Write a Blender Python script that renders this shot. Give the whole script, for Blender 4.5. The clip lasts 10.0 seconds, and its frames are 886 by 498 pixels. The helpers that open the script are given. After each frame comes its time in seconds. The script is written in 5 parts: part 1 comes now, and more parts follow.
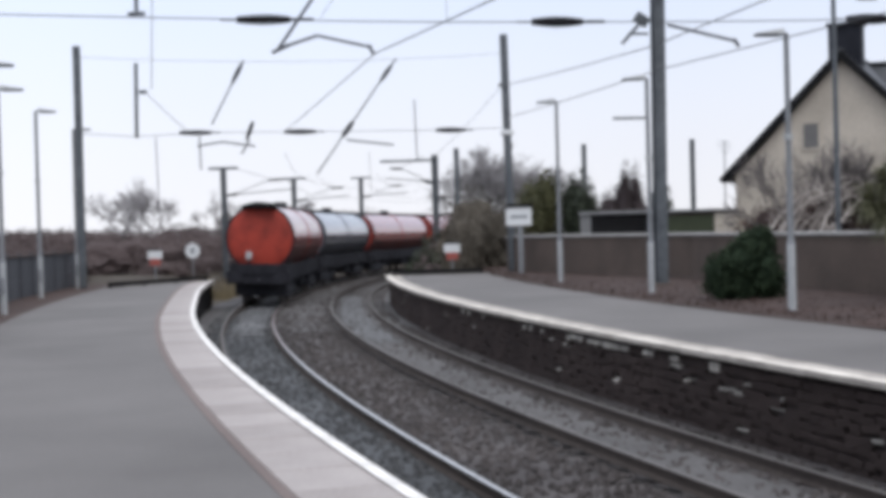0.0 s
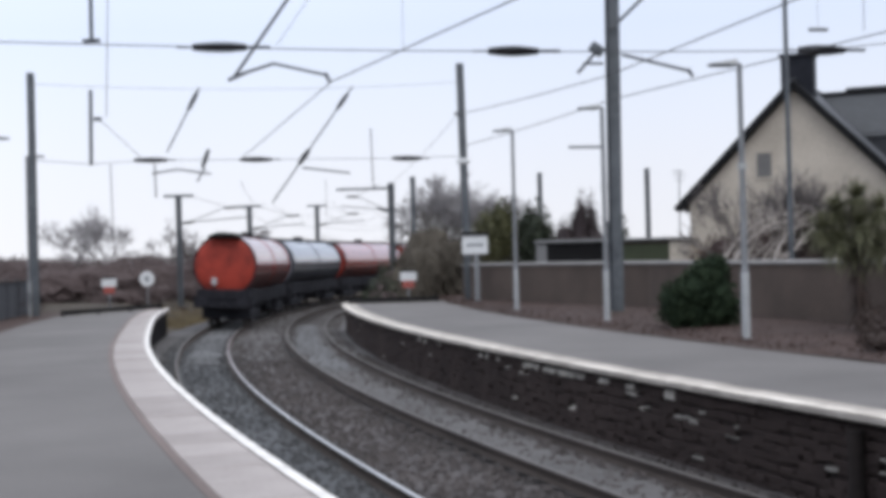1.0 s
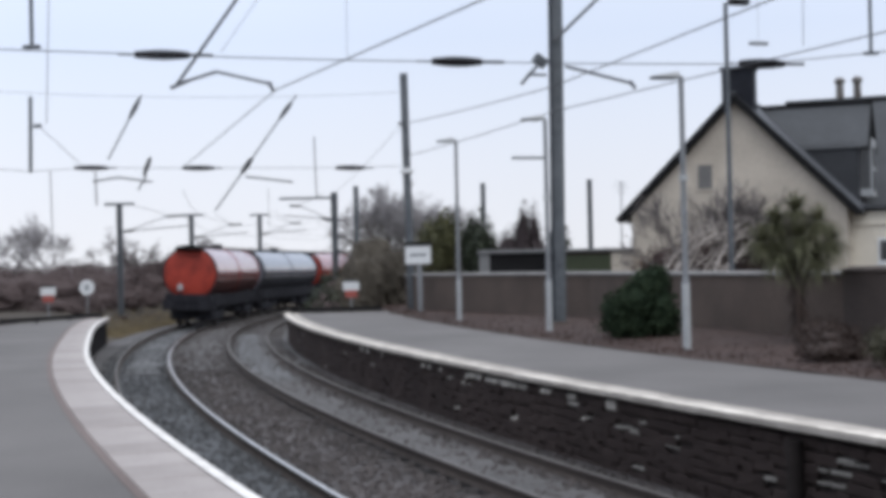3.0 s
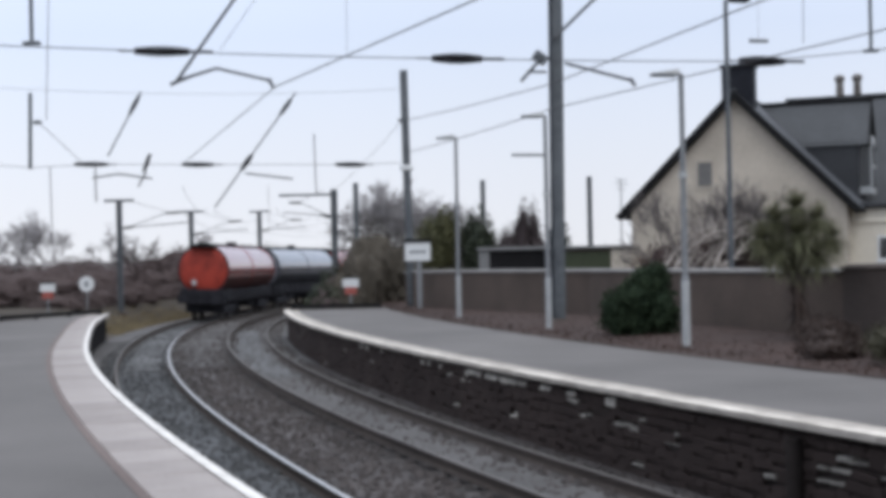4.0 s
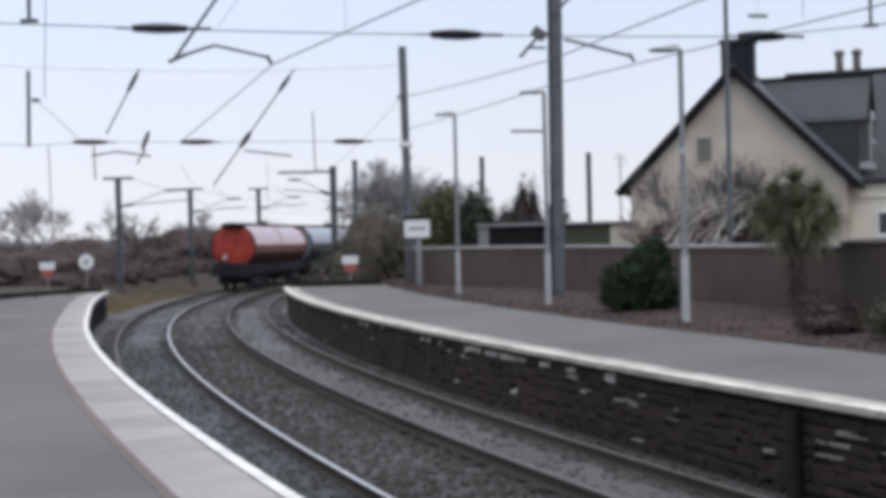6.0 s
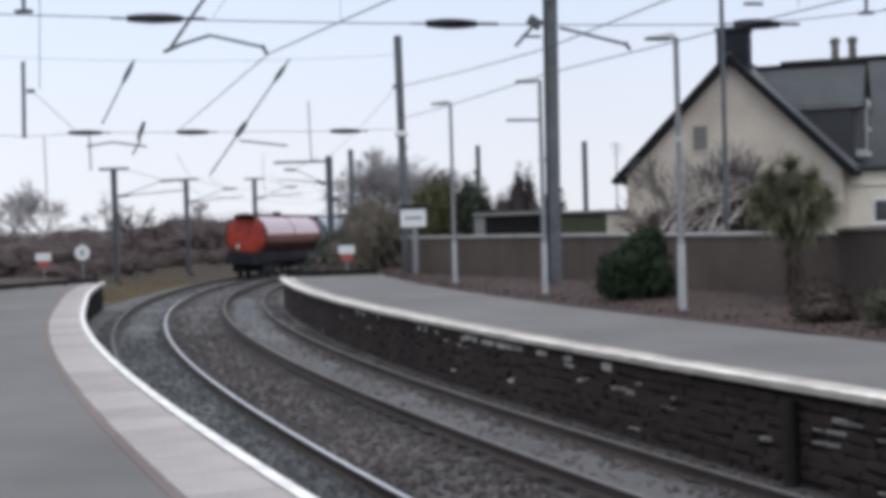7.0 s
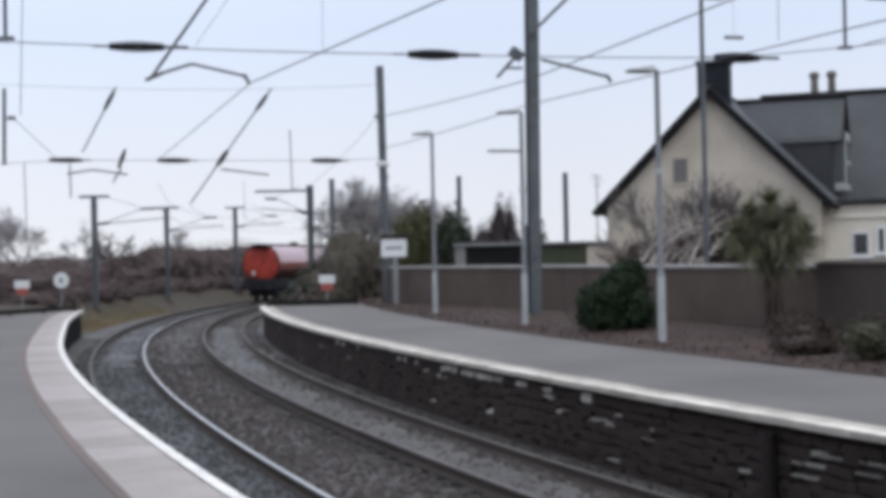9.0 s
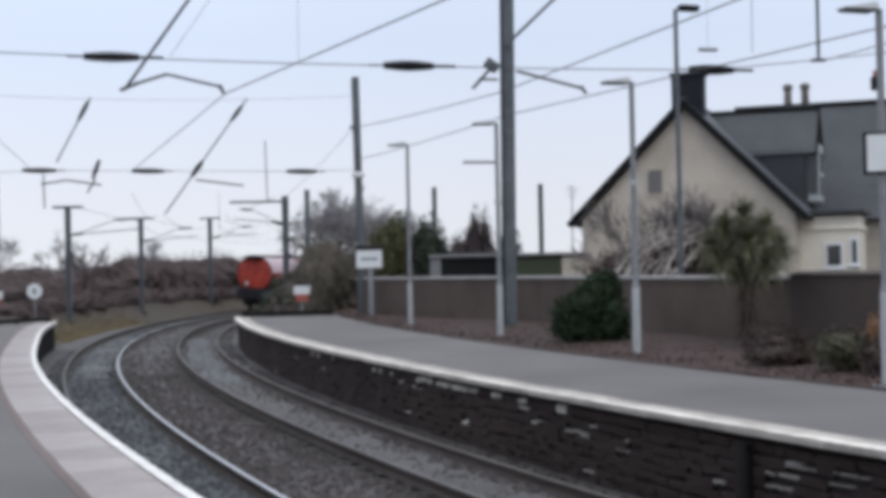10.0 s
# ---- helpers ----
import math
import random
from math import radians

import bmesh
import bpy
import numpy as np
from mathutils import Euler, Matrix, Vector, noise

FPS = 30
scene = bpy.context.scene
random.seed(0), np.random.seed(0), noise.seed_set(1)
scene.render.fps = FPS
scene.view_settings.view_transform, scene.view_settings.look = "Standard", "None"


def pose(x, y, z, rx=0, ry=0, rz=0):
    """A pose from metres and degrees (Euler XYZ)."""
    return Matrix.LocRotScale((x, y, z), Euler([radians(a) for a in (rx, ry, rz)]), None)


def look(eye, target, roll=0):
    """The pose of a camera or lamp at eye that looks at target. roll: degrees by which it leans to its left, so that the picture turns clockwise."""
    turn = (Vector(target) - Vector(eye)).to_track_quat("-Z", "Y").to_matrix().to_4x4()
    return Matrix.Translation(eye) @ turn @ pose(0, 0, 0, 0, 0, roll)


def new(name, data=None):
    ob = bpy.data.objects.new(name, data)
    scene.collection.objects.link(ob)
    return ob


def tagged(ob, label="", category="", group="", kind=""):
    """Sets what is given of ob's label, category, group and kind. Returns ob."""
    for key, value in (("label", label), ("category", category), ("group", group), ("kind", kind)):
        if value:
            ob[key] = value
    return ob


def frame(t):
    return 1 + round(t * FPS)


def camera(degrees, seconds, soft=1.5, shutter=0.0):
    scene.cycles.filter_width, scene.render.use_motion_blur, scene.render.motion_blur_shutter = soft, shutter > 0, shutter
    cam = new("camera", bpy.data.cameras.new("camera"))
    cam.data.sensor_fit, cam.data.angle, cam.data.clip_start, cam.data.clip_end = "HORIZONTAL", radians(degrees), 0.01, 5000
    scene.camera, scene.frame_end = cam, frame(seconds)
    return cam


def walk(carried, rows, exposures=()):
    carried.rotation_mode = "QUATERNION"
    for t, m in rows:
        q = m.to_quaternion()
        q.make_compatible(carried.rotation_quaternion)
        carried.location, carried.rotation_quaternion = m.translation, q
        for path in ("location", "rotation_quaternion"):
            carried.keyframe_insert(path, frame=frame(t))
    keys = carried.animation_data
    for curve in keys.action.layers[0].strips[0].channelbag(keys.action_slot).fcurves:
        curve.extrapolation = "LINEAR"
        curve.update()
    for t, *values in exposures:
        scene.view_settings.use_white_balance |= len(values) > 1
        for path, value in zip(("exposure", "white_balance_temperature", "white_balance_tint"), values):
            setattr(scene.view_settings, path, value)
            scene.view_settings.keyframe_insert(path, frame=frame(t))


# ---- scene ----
# Camera: one hand-held stand on the platform; it only pans, tilts and leans.
EYE = Vector((0, 0, 2.735))
PAN = [  # seconds, pan to the left, tilt up, lean (degrees)
    (0, 4.405, -0.764, -1.56),
    (0.5, 3.467, -0.034, -1.40),
    (1, 2.600, 0.330, -1.50),
    (1.5, 1.206, 0.576, -1.35),
    (2, 0.427, 0.446, -1.37),
    (2.5, 1.215, 0.566, -1.19),
    (2.7, 0.419, 0.726, -1.19),
    (3.8, 0.190, 0.470, -1.28),
    (4, 0.272, 0.555, -1.17),
    (4.5, 1.131, 0.232, -1.13),
    (5, 0.916, -0.192, -1.31),
    (5.2, 0.167, -0.046, -1.27),
    (6.3, 0.290, -0.470, -1.40),
    (6.5, 0.014, -0.064, -1.30),
    (7, 0.132, -0.830, -1.61),
    (7.5, -0.306, -0.043, -1.42),
    (8, -0.070, 0.863, -1.14),
    (8.5, -0.651, 0.899, -1.26),
    (9, -0.688, 0.376, -1.20),
    (9.5, -1.009, 1.178, -1.00),
    (10, -1.700, 0.803, -1.16),
]


def aim(pan, tilt, lean):
    a, b = radians(pan), radians(tilt)
    return look(EYE, EYE + Vector((-math.sin(a) * math.cos(b), math.cos(a) * math.cos(b), math.sin(b))), lean)


cam = camera(34.83, 10.0, soft=5.2)
walk(cam, [(t, aim(p, q, r)) for t, p, q, r in PAN], [(0, 0.15, 6450, 10), (0.5, 0.19, 6430, 10), (1, 0.13, 6400, 10), (2.5, 0.07, 6370, 9.5), (4, 0.04, 6350, 9), (6.5, 0.05, 6350, 9), (7.5, 0.1, 6370, 9.2), (8, 0.09, 6360, 9.2), (9, 0.02, 6330, 9.1), (10, -0.02, 6300, 9)])

# ---- light: overcast winter sky ----
world = bpy.data.worlds.new("overcast")
scene.world = world
world.use_nodes = True
wn, wl = world.node_tree.nodes, world.node_tree.links
wn.clear()
w_out, w_bg = wn.new("ShaderNodeOutputWorld"), wn.new("ShaderNodeBackground")
w_sky = wn.new("ShaderNodeTexSky")
w_sky.sky_type, w_sky.sun_disc = "NISHITA", False
w_sky.sun_elevation, w_sky.sun_rotation = radians(38), radians(150)
w_sky.dust_density, w_sky.air_density = 4.0, 1.5
w_dim = wn.new("ShaderNodeVectorMath")
w_dim.operation = "SCALE"
w_dim.inputs["Scale"].default_value = 0.1
w_co, w_sep = wn.new("ShaderNodeTexCoord"), wn.new("ShaderNodeSeparateXYZ")
w_ramp = wn.new("ShaderNodeValToRGB")
w_ramp.color_ramp.elements[0].position, w_ramp.color_ramp.elements[0].color = 0.0, (0.98, 0.98, 1.02, 1)
w_ramp.color_ramp.elements[1].position, w_ramp.color_ramp.elements[1].color = 0.9, (1.45, 1.5, 1.62, 1)
e = w_ramp.color_ramp.elements.new(0.16)
e.color = (0.79, 0.87, 1.06, 1)
w_noise = wn.new("ShaderNodeTexNoise")
w_noise.inputs["Scale"].default_value, w_noise.inputs["Detail"].default_value = 2.2, 3
w_map = wn.new("ShaderNodeMapRange")
w_map.inputs["To Min"].default_value, w_map.inputs["To Max"].default_value = 0.92, 1.08
w_cloud = wn.new("ShaderNodeVectorMath")
w_cloud.operation = "SCALE"
w_mix = wn.new("ShaderNodeMix")
w_mix.data_type = "RGBA"
w_mix.inputs[0].default_value = 0.88
wl.new(w_co.outputs["Generated"], w_sep.inputs[0])
wl.new(w_co.outputs["Generated"], w_noise.inputs["Vector"])
wl.new(w_sep.outputs["Z"], w_ramp.inputs[0])
wl.new(w_noise.outputs["Fac"], w_map.inputs["Value"])
wl.new(w_ramp.outputs[0], w_cloud.inputs[0])
w_side, w_even = wn.new("ShaderNodeMapRange"), wn.new("ShaderNodeMath")  # the cloud is thinner and brighter towards -x
w_side.inputs["From Min"].default_value, w_side.inputs["From Max"].default_value = -0.35, 0.1
w_side.inputs["To Min"].default_value, w_side.inputs["To Max"].default_value = 1.03, 0.955
w_even.operation = "MULTIPLY"
wl.new(w_sep.outputs["X"], w_side.inputs["Value"])
wl.new(w_map.outputs[0], w_even.inputs[0])
wl.new(w_side.outputs[0], w_even.inputs[1])
wl.new(w_even.outputs[0], w_cloud.inputs["Scale"])
wl.new(w_sky.outputs[0], w_dim.inputs[0])
wl.new(w_dim.outputs[0], w_mix.inputs[6])
wl.new(w_cloud.outputs[0], w_mix.inputs[7])
wl.new(w_mix.outputs[2], w_bg.inputs["Color"])
wl.new(w_bg.outputs[0], w_out.inputs["Surface"])
w_bg.inputs["Strength"].default_value = 1.0

sun = new("sun", bpy.data.lights.new("sun", "SUN"))
sun.data.energy, sun.data.angle, sun.data.color = 0.7, radians(25), (1.0, 0.96, 0.9)
sun.matrix_basis = look((0, 0, 60), (-20, 35, 0))


# ---- materials ----
def material(name, dark, light, rough=0.8, scale=8.0, bump=0.3, metal=0.0, coarse=0.4, island=0.0, each=0.0, spec=0.5, spread=(0.3, 0.7), depth=0.02):
    """Two scales of noise between two colours, with relief. island and each: how much joined pieces or objects differ."""
    m = bpy.data.materials.new(name)
    m.use_nodes = True
    n, l = m.node_tree.nodes, m.node_tree.links
    bsdf = n["Principled BSDF"]
    co = n.new("ShaderNodeTexCoord")
    fine, wide = n.new("ShaderNodeTexNoise"), n.new("ShaderNodeTexNoise")
    fine.inputs["Scale"].default_value, fine.inputs["Detail"].default_value = scale, 6
    wide.inputs["Scale"].default_value, wide.inputs["Detail"].default_value = coarse, 4
    for tex in (fine, wide):
        l.new(co.outputs["Object"], tex.inputs["Vector"])
    add = n.new("ShaderNodeMath")
    add.operation = "ADD"
    l.new(fine.outputs["Fac"], add.inputs[0])
    l.new(wide.outputs["Fac"], add.inputs[1])
    last = n.new("ShaderNodeMapRange")
    last.inputs["From Min"].default_value, last.inputs["From Max"].default_value = 2 * spread[0], 2 * spread[1]
    l.new(add.outputs[0], last.inputs["Value"])
    value = last.outputs[0]
    if island or each:
        info = n.new("ShaderNodeNewGeometry" if island else "ShaderNodeObjectInfo")
        mul, plus = n.new("ShaderNodeMath"), n.new("ShaderNodeMath")
        mul.operation, mul.inputs[1].default_value = "MULTIPLY_ADD", island or each
        mul.inputs[2].default_value = -(island or each) / 2
        plus.operation, plus.use_clamp = "ADD", True
        l.new(info.outputs["Random Per Island" if island else "Random"], mul.inputs[0])
        l.new(mul.outputs[0], plus.inputs[0])
        l.new(value, plus.inputs[1])
        value = plus.outputs[0]
    mix = n.new("ShaderNodeMix")
    mix.data_type = "RGBA"
    mix.inputs[6].default_value, mix.inputs[7].default_value = (*dark, 1), (*light, 1)
    l.new(value, mix.inputs[0])
    l.new(mix.outputs[2], bsdf.inputs["Base Color"])
    bsdf.inputs["Roughness"].default_value, bsdf.inputs["Metallic"].default_value = rough, metal
    bsdf.inputs["Specular IOR Level"].default_value = spec
    if bump:
        rel = n.new("ShaderNodeBump")
        rel.inputs["Strength"].default_value, rel.inputs["Distance"].default_value = bump, depth
        l.new(fine.outputs["Fac"], rel.inputs["Height"])
        l.new(rel.outputs[0], bsdf.inputs["Normal"])
    return m


ASPHALT = material("worn_asphalt", (0.082, 0.076, 0.0725), (0.160, 0.149, 0.143), 0.8, 45, 0.3, coarse=0.4, spread=(0.33, 0.67))
COPING = material("coping_stone", (0.235, 0.207, 0.197), (0.41, 0.373, 0.358), 0.8, 25, 0.2, coarse=0.9, each=0.5)
COPING_PALE = material("pale_coping", (0.24, 0.215, 0.19), (0.47, 0.43, 0.385), 0.8, 20, 0.2, coarse=1.5, each=0.6)
WHITE_LINE = material("white_line_paint", (0.45, 0.43, 0.405), (0.80, 0.775, 0.74), 0.6, 14, 0.1, coarse=2, spread=(0.3, 0.58))
WORN_LINE = material("worn_cream_line_paint", (0.36, 0.325, 0.285), (0.74, 0.69, 0.62), 0.7, 9, 0.1, coarse=1.6, spread=(0.38, 0.60))
RED_EDGE = material("rusty_joint", (0.108, 0.082, 0.075), (0.19, 0.15, 0.138), 0.9, 12, 0.2)
BALLAST = material("ballast", (0.038, 0.0325, 0.0325), (0.1, 0.0885, 0.0875), 0.9, 16, 0.5, coarse=0.5, spread=(0.37, 0.66), depth=0.05)
BALLAST_PALE = material("fresh_ballast", (0.036, 0.039, 0.043), (0.105, 0.109, 0.117), 0.9, 16, 1.0, coarse=0.35, spread=(0.37, 0.66), depth=0.05)
SLEEPER = material("dirty_sleeper", (0.02, 0.018, 0.018), (0.06, 0.055, 0.054), 0.9, 10, 0.4, coarse=0.6, each=0.3)
RAIL_SIDE = material("rusty_rail", (0.04, 0.033, 0.030), (0.08, 0.065, 0.057), 0.9, 15, 0.2, spec=0.2)
RAIL_TOP = material("polished_rail", (0.48, 0.47, 0.455), (0.74, 0.725, 0.70), 0.28, 5, 0.0, metal=1.0)
RAIL_DULL = material("dull_rail", (0.09, 0.085, 0.081), (0.17, 0.16, 0.155), 0.7, 5, 0.0, metal=0.2, spec=0.3)
STONE = material("sooty_stone", (0.03, 0.0235, 0.0222), (0.064, 0.0485, 0.0445), 0.9, 14, 0.6, spec=0.12, coarse=0.6, each=0.25)
STONE_REST = material("sooty_stone_far", (0.03, 0.0235, 0.0222), (0.064, 0.0485, 0.0445), 0.9, 14, 0.6, spec=0.12, coarse=0.6, island=0.25)
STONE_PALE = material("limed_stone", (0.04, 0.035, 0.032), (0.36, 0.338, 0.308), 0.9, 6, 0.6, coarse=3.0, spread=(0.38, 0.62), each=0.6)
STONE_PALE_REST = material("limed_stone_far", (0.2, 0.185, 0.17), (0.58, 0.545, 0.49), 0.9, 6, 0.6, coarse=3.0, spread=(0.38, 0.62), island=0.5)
MORTAR = material("dark_mortar", (0.027, 0.022, 0.021), (0.052, 0.042, 0.039), 0.95, 20, 0.3, spec=0.15)
# near-black masonry: the shade under the platform edges is put into its colour
FACE_SHADE = material("shaded_masonry", (0.008, 0.0078, 0.0085), (0.022, 0.02, 0.021), 0.95, 9, 0.4, spec=0.06)
PIPE = material("tarred_pipe", (0.016, 0.0135, 0.013), (0.034, 0.028, 0.026), 0.85, 9, 0.1, spec=0.15)
EARTH = material("earth", (0.024, 0.0125, 0.0095), (0.056, 0.029, 0.022), 0.95, 6, 0.35, coarse=0.5, depth=0.03)
GROUND = material("rough_ground", (0.028, 0.022, 0.018), (0.075, 0.06, 0.042), 0.95, 5, 0.8, coarse=0.12, depth=0.08)
WALL = material("brown_roughcast", (0.046, 0.034, 0.028), (0.116, 0.087, 0.071), 0.95, 18, 0.5, coarse=0.6)
WALL_DARK = material("stained_roughcast", (0.035, 0.027, 0.024), (0.088, 0.068, 0.059), 0.95, 18, 0.5, coarse=0.5)
WALL_CAP = material("wall_cap_stone", (0.12, 0.115, 0.112), (0.25, 0.24, 0.232), 0.9, 10, 0.3, coarse=1.2)
HARLING = material("cream_harling", (0.335, 0.298, 0.25), (0.575, 0.52, 0.445), 0.95, 12, 0.5, coarse=0.55, spread=(0.33, 0.64))
CREAM = material("cream_paint", (0.58, 0.54, 0.465), (0.74, 0.695, 0.605), 0.7, 8, 0.1)
SLATE = material("slate", (0.03, 0.033, 0.038), (0.065, 0.07, 0.078), 0.6, 9, 0.4, coarse=0.8, each=0.4)
SLATE_DARK = material("dark_slate", (0.018, 0.02, 0.024), (0.04, 0.043, 0.05), 0.65, 9, 0.4)
CHIMNEY = material("soot_black_stone", (0.010, 0.011, 0.016), (0.026, 0.029, 0.038), 0.9, 7, 0.4, spec=0.3)
POT = material("clay_pot", (0.06, 0.052, 0.048), (0.2, 0.185, 0.17), 0.85, 5, 0.2)
TIMBER_DARK = material("black_timber", (0.006, 0.006, 0.007), (0.016, 0.016, 0.017), 0.9, 8, 0.2, spec=0.2)
MAST = material("galvanised_mast", (0.06, 0.068, 0.078), (0.14, 0.155, 0.17), 0.6, 5, 0.1, metal=0.3, coarse=0.8)
POLE = material("grey_lamp_paint", (0.15, 0.16, 0.172), (0.25, 0.262, 0.278), 0.5, 6, 0.05)
POLE_BASE = material("pale_lamp_base", (0.31, 0.325, 0.335), (0.44, 0.455, 0.465), 0.5, 6, 0.05)
CONCRETE = material("grey_concrete", (0.14, 0.145, 0.15), (0.25, 0.255, 0.26), 0.85, 12, 0.2)
WIRE = material("dark_wire", (0.05, 0.055, 0.065), (0.09, 0.095, 0.105), 0.6, 4, 0.0)
INSULATOR = material("brown_porcelain", (0.010, 0.009, 0.012), (0.022, 0.02, 0.024), 0.55, 5, 0.0, spec=0.25)


def glossy(m, ior):
    """A clear coat of varnish."""
    b = m.node_tree.nodes["Principled BSDF"]
    b.inputs["IOR"].default_value = ior
    b.inputs["Coat Weight"].default_value, b.inputs["Coat IOR"].default_value, b.inputs["Coat Roughness"].default_value = 1.0, ior, 0.2
    return m


RED_TANK = material("red_tank_paint", (0.2, 0.02, 0.014), (0.33, 0.036, 0.025), 0.24, 3, 0.02, coarse=0.5, spec=1.0)
GREY_TANK = material("grey_tank_paint", (0.04, 0.046, 0.064), (0.08, 0.088, 0.115), 0.24, 3, 0.02, coarse=0.5, spec=1.0)
RED_END = material("dull_red_paint", (0.13, 0.018, 0.012), (0.34, 0.042, 0.026), 0.6, 2.2, 0.05, coarse=0.7, spread=(0.36, 0.62), spec=0.3)
GREY_END = material("dull_grey_paint", (0.13, 0.14, 0.17), (0.21, 0.225, 0.26), 0.6, 3, 0.05, coarse=0.8, spec=0.3)
glossy(RED_TANK, 1.55)
glossy(GREY_TANK, 1.55)
# darker tank paints with the underside's shade put into the colour
RED_SHADE = material("shaded_red_paint", (0.035, 0.012, 0.011), (0.1, 0.026, 0.021), 0.7, 3, 0.1, coarse=0.6, spec=0.2)
GREY_SHADE = material("shaded_grey_paint", (0.022, 0.023, 0.028), (0.055, 0.057, 0.066), 0.7, 3, 0.1, coarse=0.6, spec=0.2)
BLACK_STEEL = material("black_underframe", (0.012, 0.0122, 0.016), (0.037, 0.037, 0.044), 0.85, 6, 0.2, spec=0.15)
WHEEL = material("worn_wheel_steel", (0.08, 0.075, 0.072), (0.18, 0.17, 0.165), 0.5, 6, 0.1, metal=0.5)
SIGN_WHITE = material("white_enamel", (0.62, 0.64, 0.65), (0.74, 0.76, 0.77), 0.4, 4, 0.0)
SIGN_RED = material("red_enamel", (0.28, 0.06, 0.05), (0.4, 0.1, 0.08), 0.45, 4, 0.0)
SIGN_GREY = material("grey_lettering", (0.2, 0.22, 0.24), (0.28, 0.3, 0.32), 0.6, 4, 0.0)
GLASS = material("window_glass", (0.02, 0.022, 0.025), (0.04, 0.045, 0.05), 0.06, 2, 0.0)
DULL_GLASS = material("dusty_glass", (0.11, 0.108, 0.106), (0.17, 0.165, 0.16), 0.35, 3, 0.0, coarse=1.5)
WHITE_FRAME = material("white_window_paint", (0.6, 0.62, 0.64), (0.78, 0.79, 0.8), 0.5, 6, 0.0)


# ---- geometry helpers ----
def mesh_of(bm, name, mat):
    me = bpy.data.meshes.new(name)
    bm.to_mesh(me)
    bm.free()
    me.materials.append(mat)
    return me


def part(name, bm, mat, parent, label=""):
    ob = new(name, mesh_of(bm, name, mat))
    ob.parent = parent
    return tagged(ob, label)


def mesh_from(name, verts, faces, mat, smooth=False):
    me = bpy.data.meshes.new(name)
    me.from_pydata([tuple(map(float, v)) for v in verts], [], [tuple(map(int, f)) for f in faces])
    me.materials.append(mat)
    if smooth:
        me.shade_smooth()
    return me


def box(bm, centre, size, turn=None, bevel=0.0):
    m = Matrix.Translation(centre) @ (turn.to_4x4() if turn else Matrix()) @ Matrix.Diagonal((*size, 1))
    made = bmesh.ops.create_cube(bm, size=1.0, matrix=m)["verts"]
    if bevel:
        edges = list({ed for v in made for ed in v.link_edges})
        bmesh.ops.bevel(bm, geom=edges, offset=bevel, segments=1, affect="EDGES")
    return bm


def tube(bm, a, b, r0, r1=None, n=8, caps=True):
    a, b = Vector(a), Vector(b)
    way = b - a
    turn = way.to_track_quat("Z", "Y").to_matrix().to_4x4()
    m = Matrix.Translation((a + b) / 2) @ turn
    bmesh.ops.create_cone(bm, cap_ends=caps, segments=n, radius1=r0, radius2=r0 if r1 is None else r1, depth=way.length, matrix=m)
    return bm


def fresh():
    return bmesh.new()


def empty(name, m, label="", category="", group="", kind=""):
    ob = new(name)
    ob.matrix_basis = m
    return tagged(ob, label, category, group, kind)


# ---- the line of the railway: a curve that tightens slowly ----
HEAD, BEND, TIGHTEN, START = -0.4115, 0.00389, 0.00003, 4.535
STEP = 0.25
S = np.arange(-60, 320, STEP)
TURN = HEAD + BEND * S + np.where(S > 0, TIGHTEN * np.minimum(S, 150) * (S - np.minimum(S, 150) / 2), 0)
CX = np.r_[0, np.cumsum((np.sin(TURN[1:]) + np.sin(TURN[:-1])) / 2 * STEP)]
CY = np.r_[0, np.cumsum((np.cos(TURN[1:]) + np.cos(TURN[:-1])) / 2 * STEP)]
zero = int(np.argmin(abs(S)))
CX, CY = CX - CX[zero] + START, CY - CY[zero]
GAP = 3.509  # between the two track centres
TOP = 0.915  # platform over rail
EDGE_L, EDGE_R = -1.409, 4.957
CANT = 0.0295


def on(s, o, z=0.0):
    """The place s metres along the near track, o metres to its right, z over its rails."""
    h = np.interp(s, S, TURN)
    return Vector((float(np.interp(s, S, CX) + math.cos(h) * o), float(np.interp(s, S, CY) - math.sin(h) * o), z))


def heading(s):
    """Degrees from +x to the way along the track."""
    return 90 - math.degrees(float(np.interp(s, S, TURN)))


def along(s, o, z=0.0):
    """A pose at that place with x along the track and y to its left."""
    p = on(s, o, z)
    return pose(p.x, p.y, p.z, 0, 0, heading(s))


def flare(s):
    """How far the near platform's edge draws back from the track towards its end."""
    return -float(np.interp(s, (39, 43, 46, 52, 58, 62), (0, 0.04, 0.13, 0.36, 0.61, 0.78)))


def skew_end(o):
    """Where the near platform ends, o metres to the right of the track."""
    return 60.6 + 1.6 * min(0.0, o + 2.2)


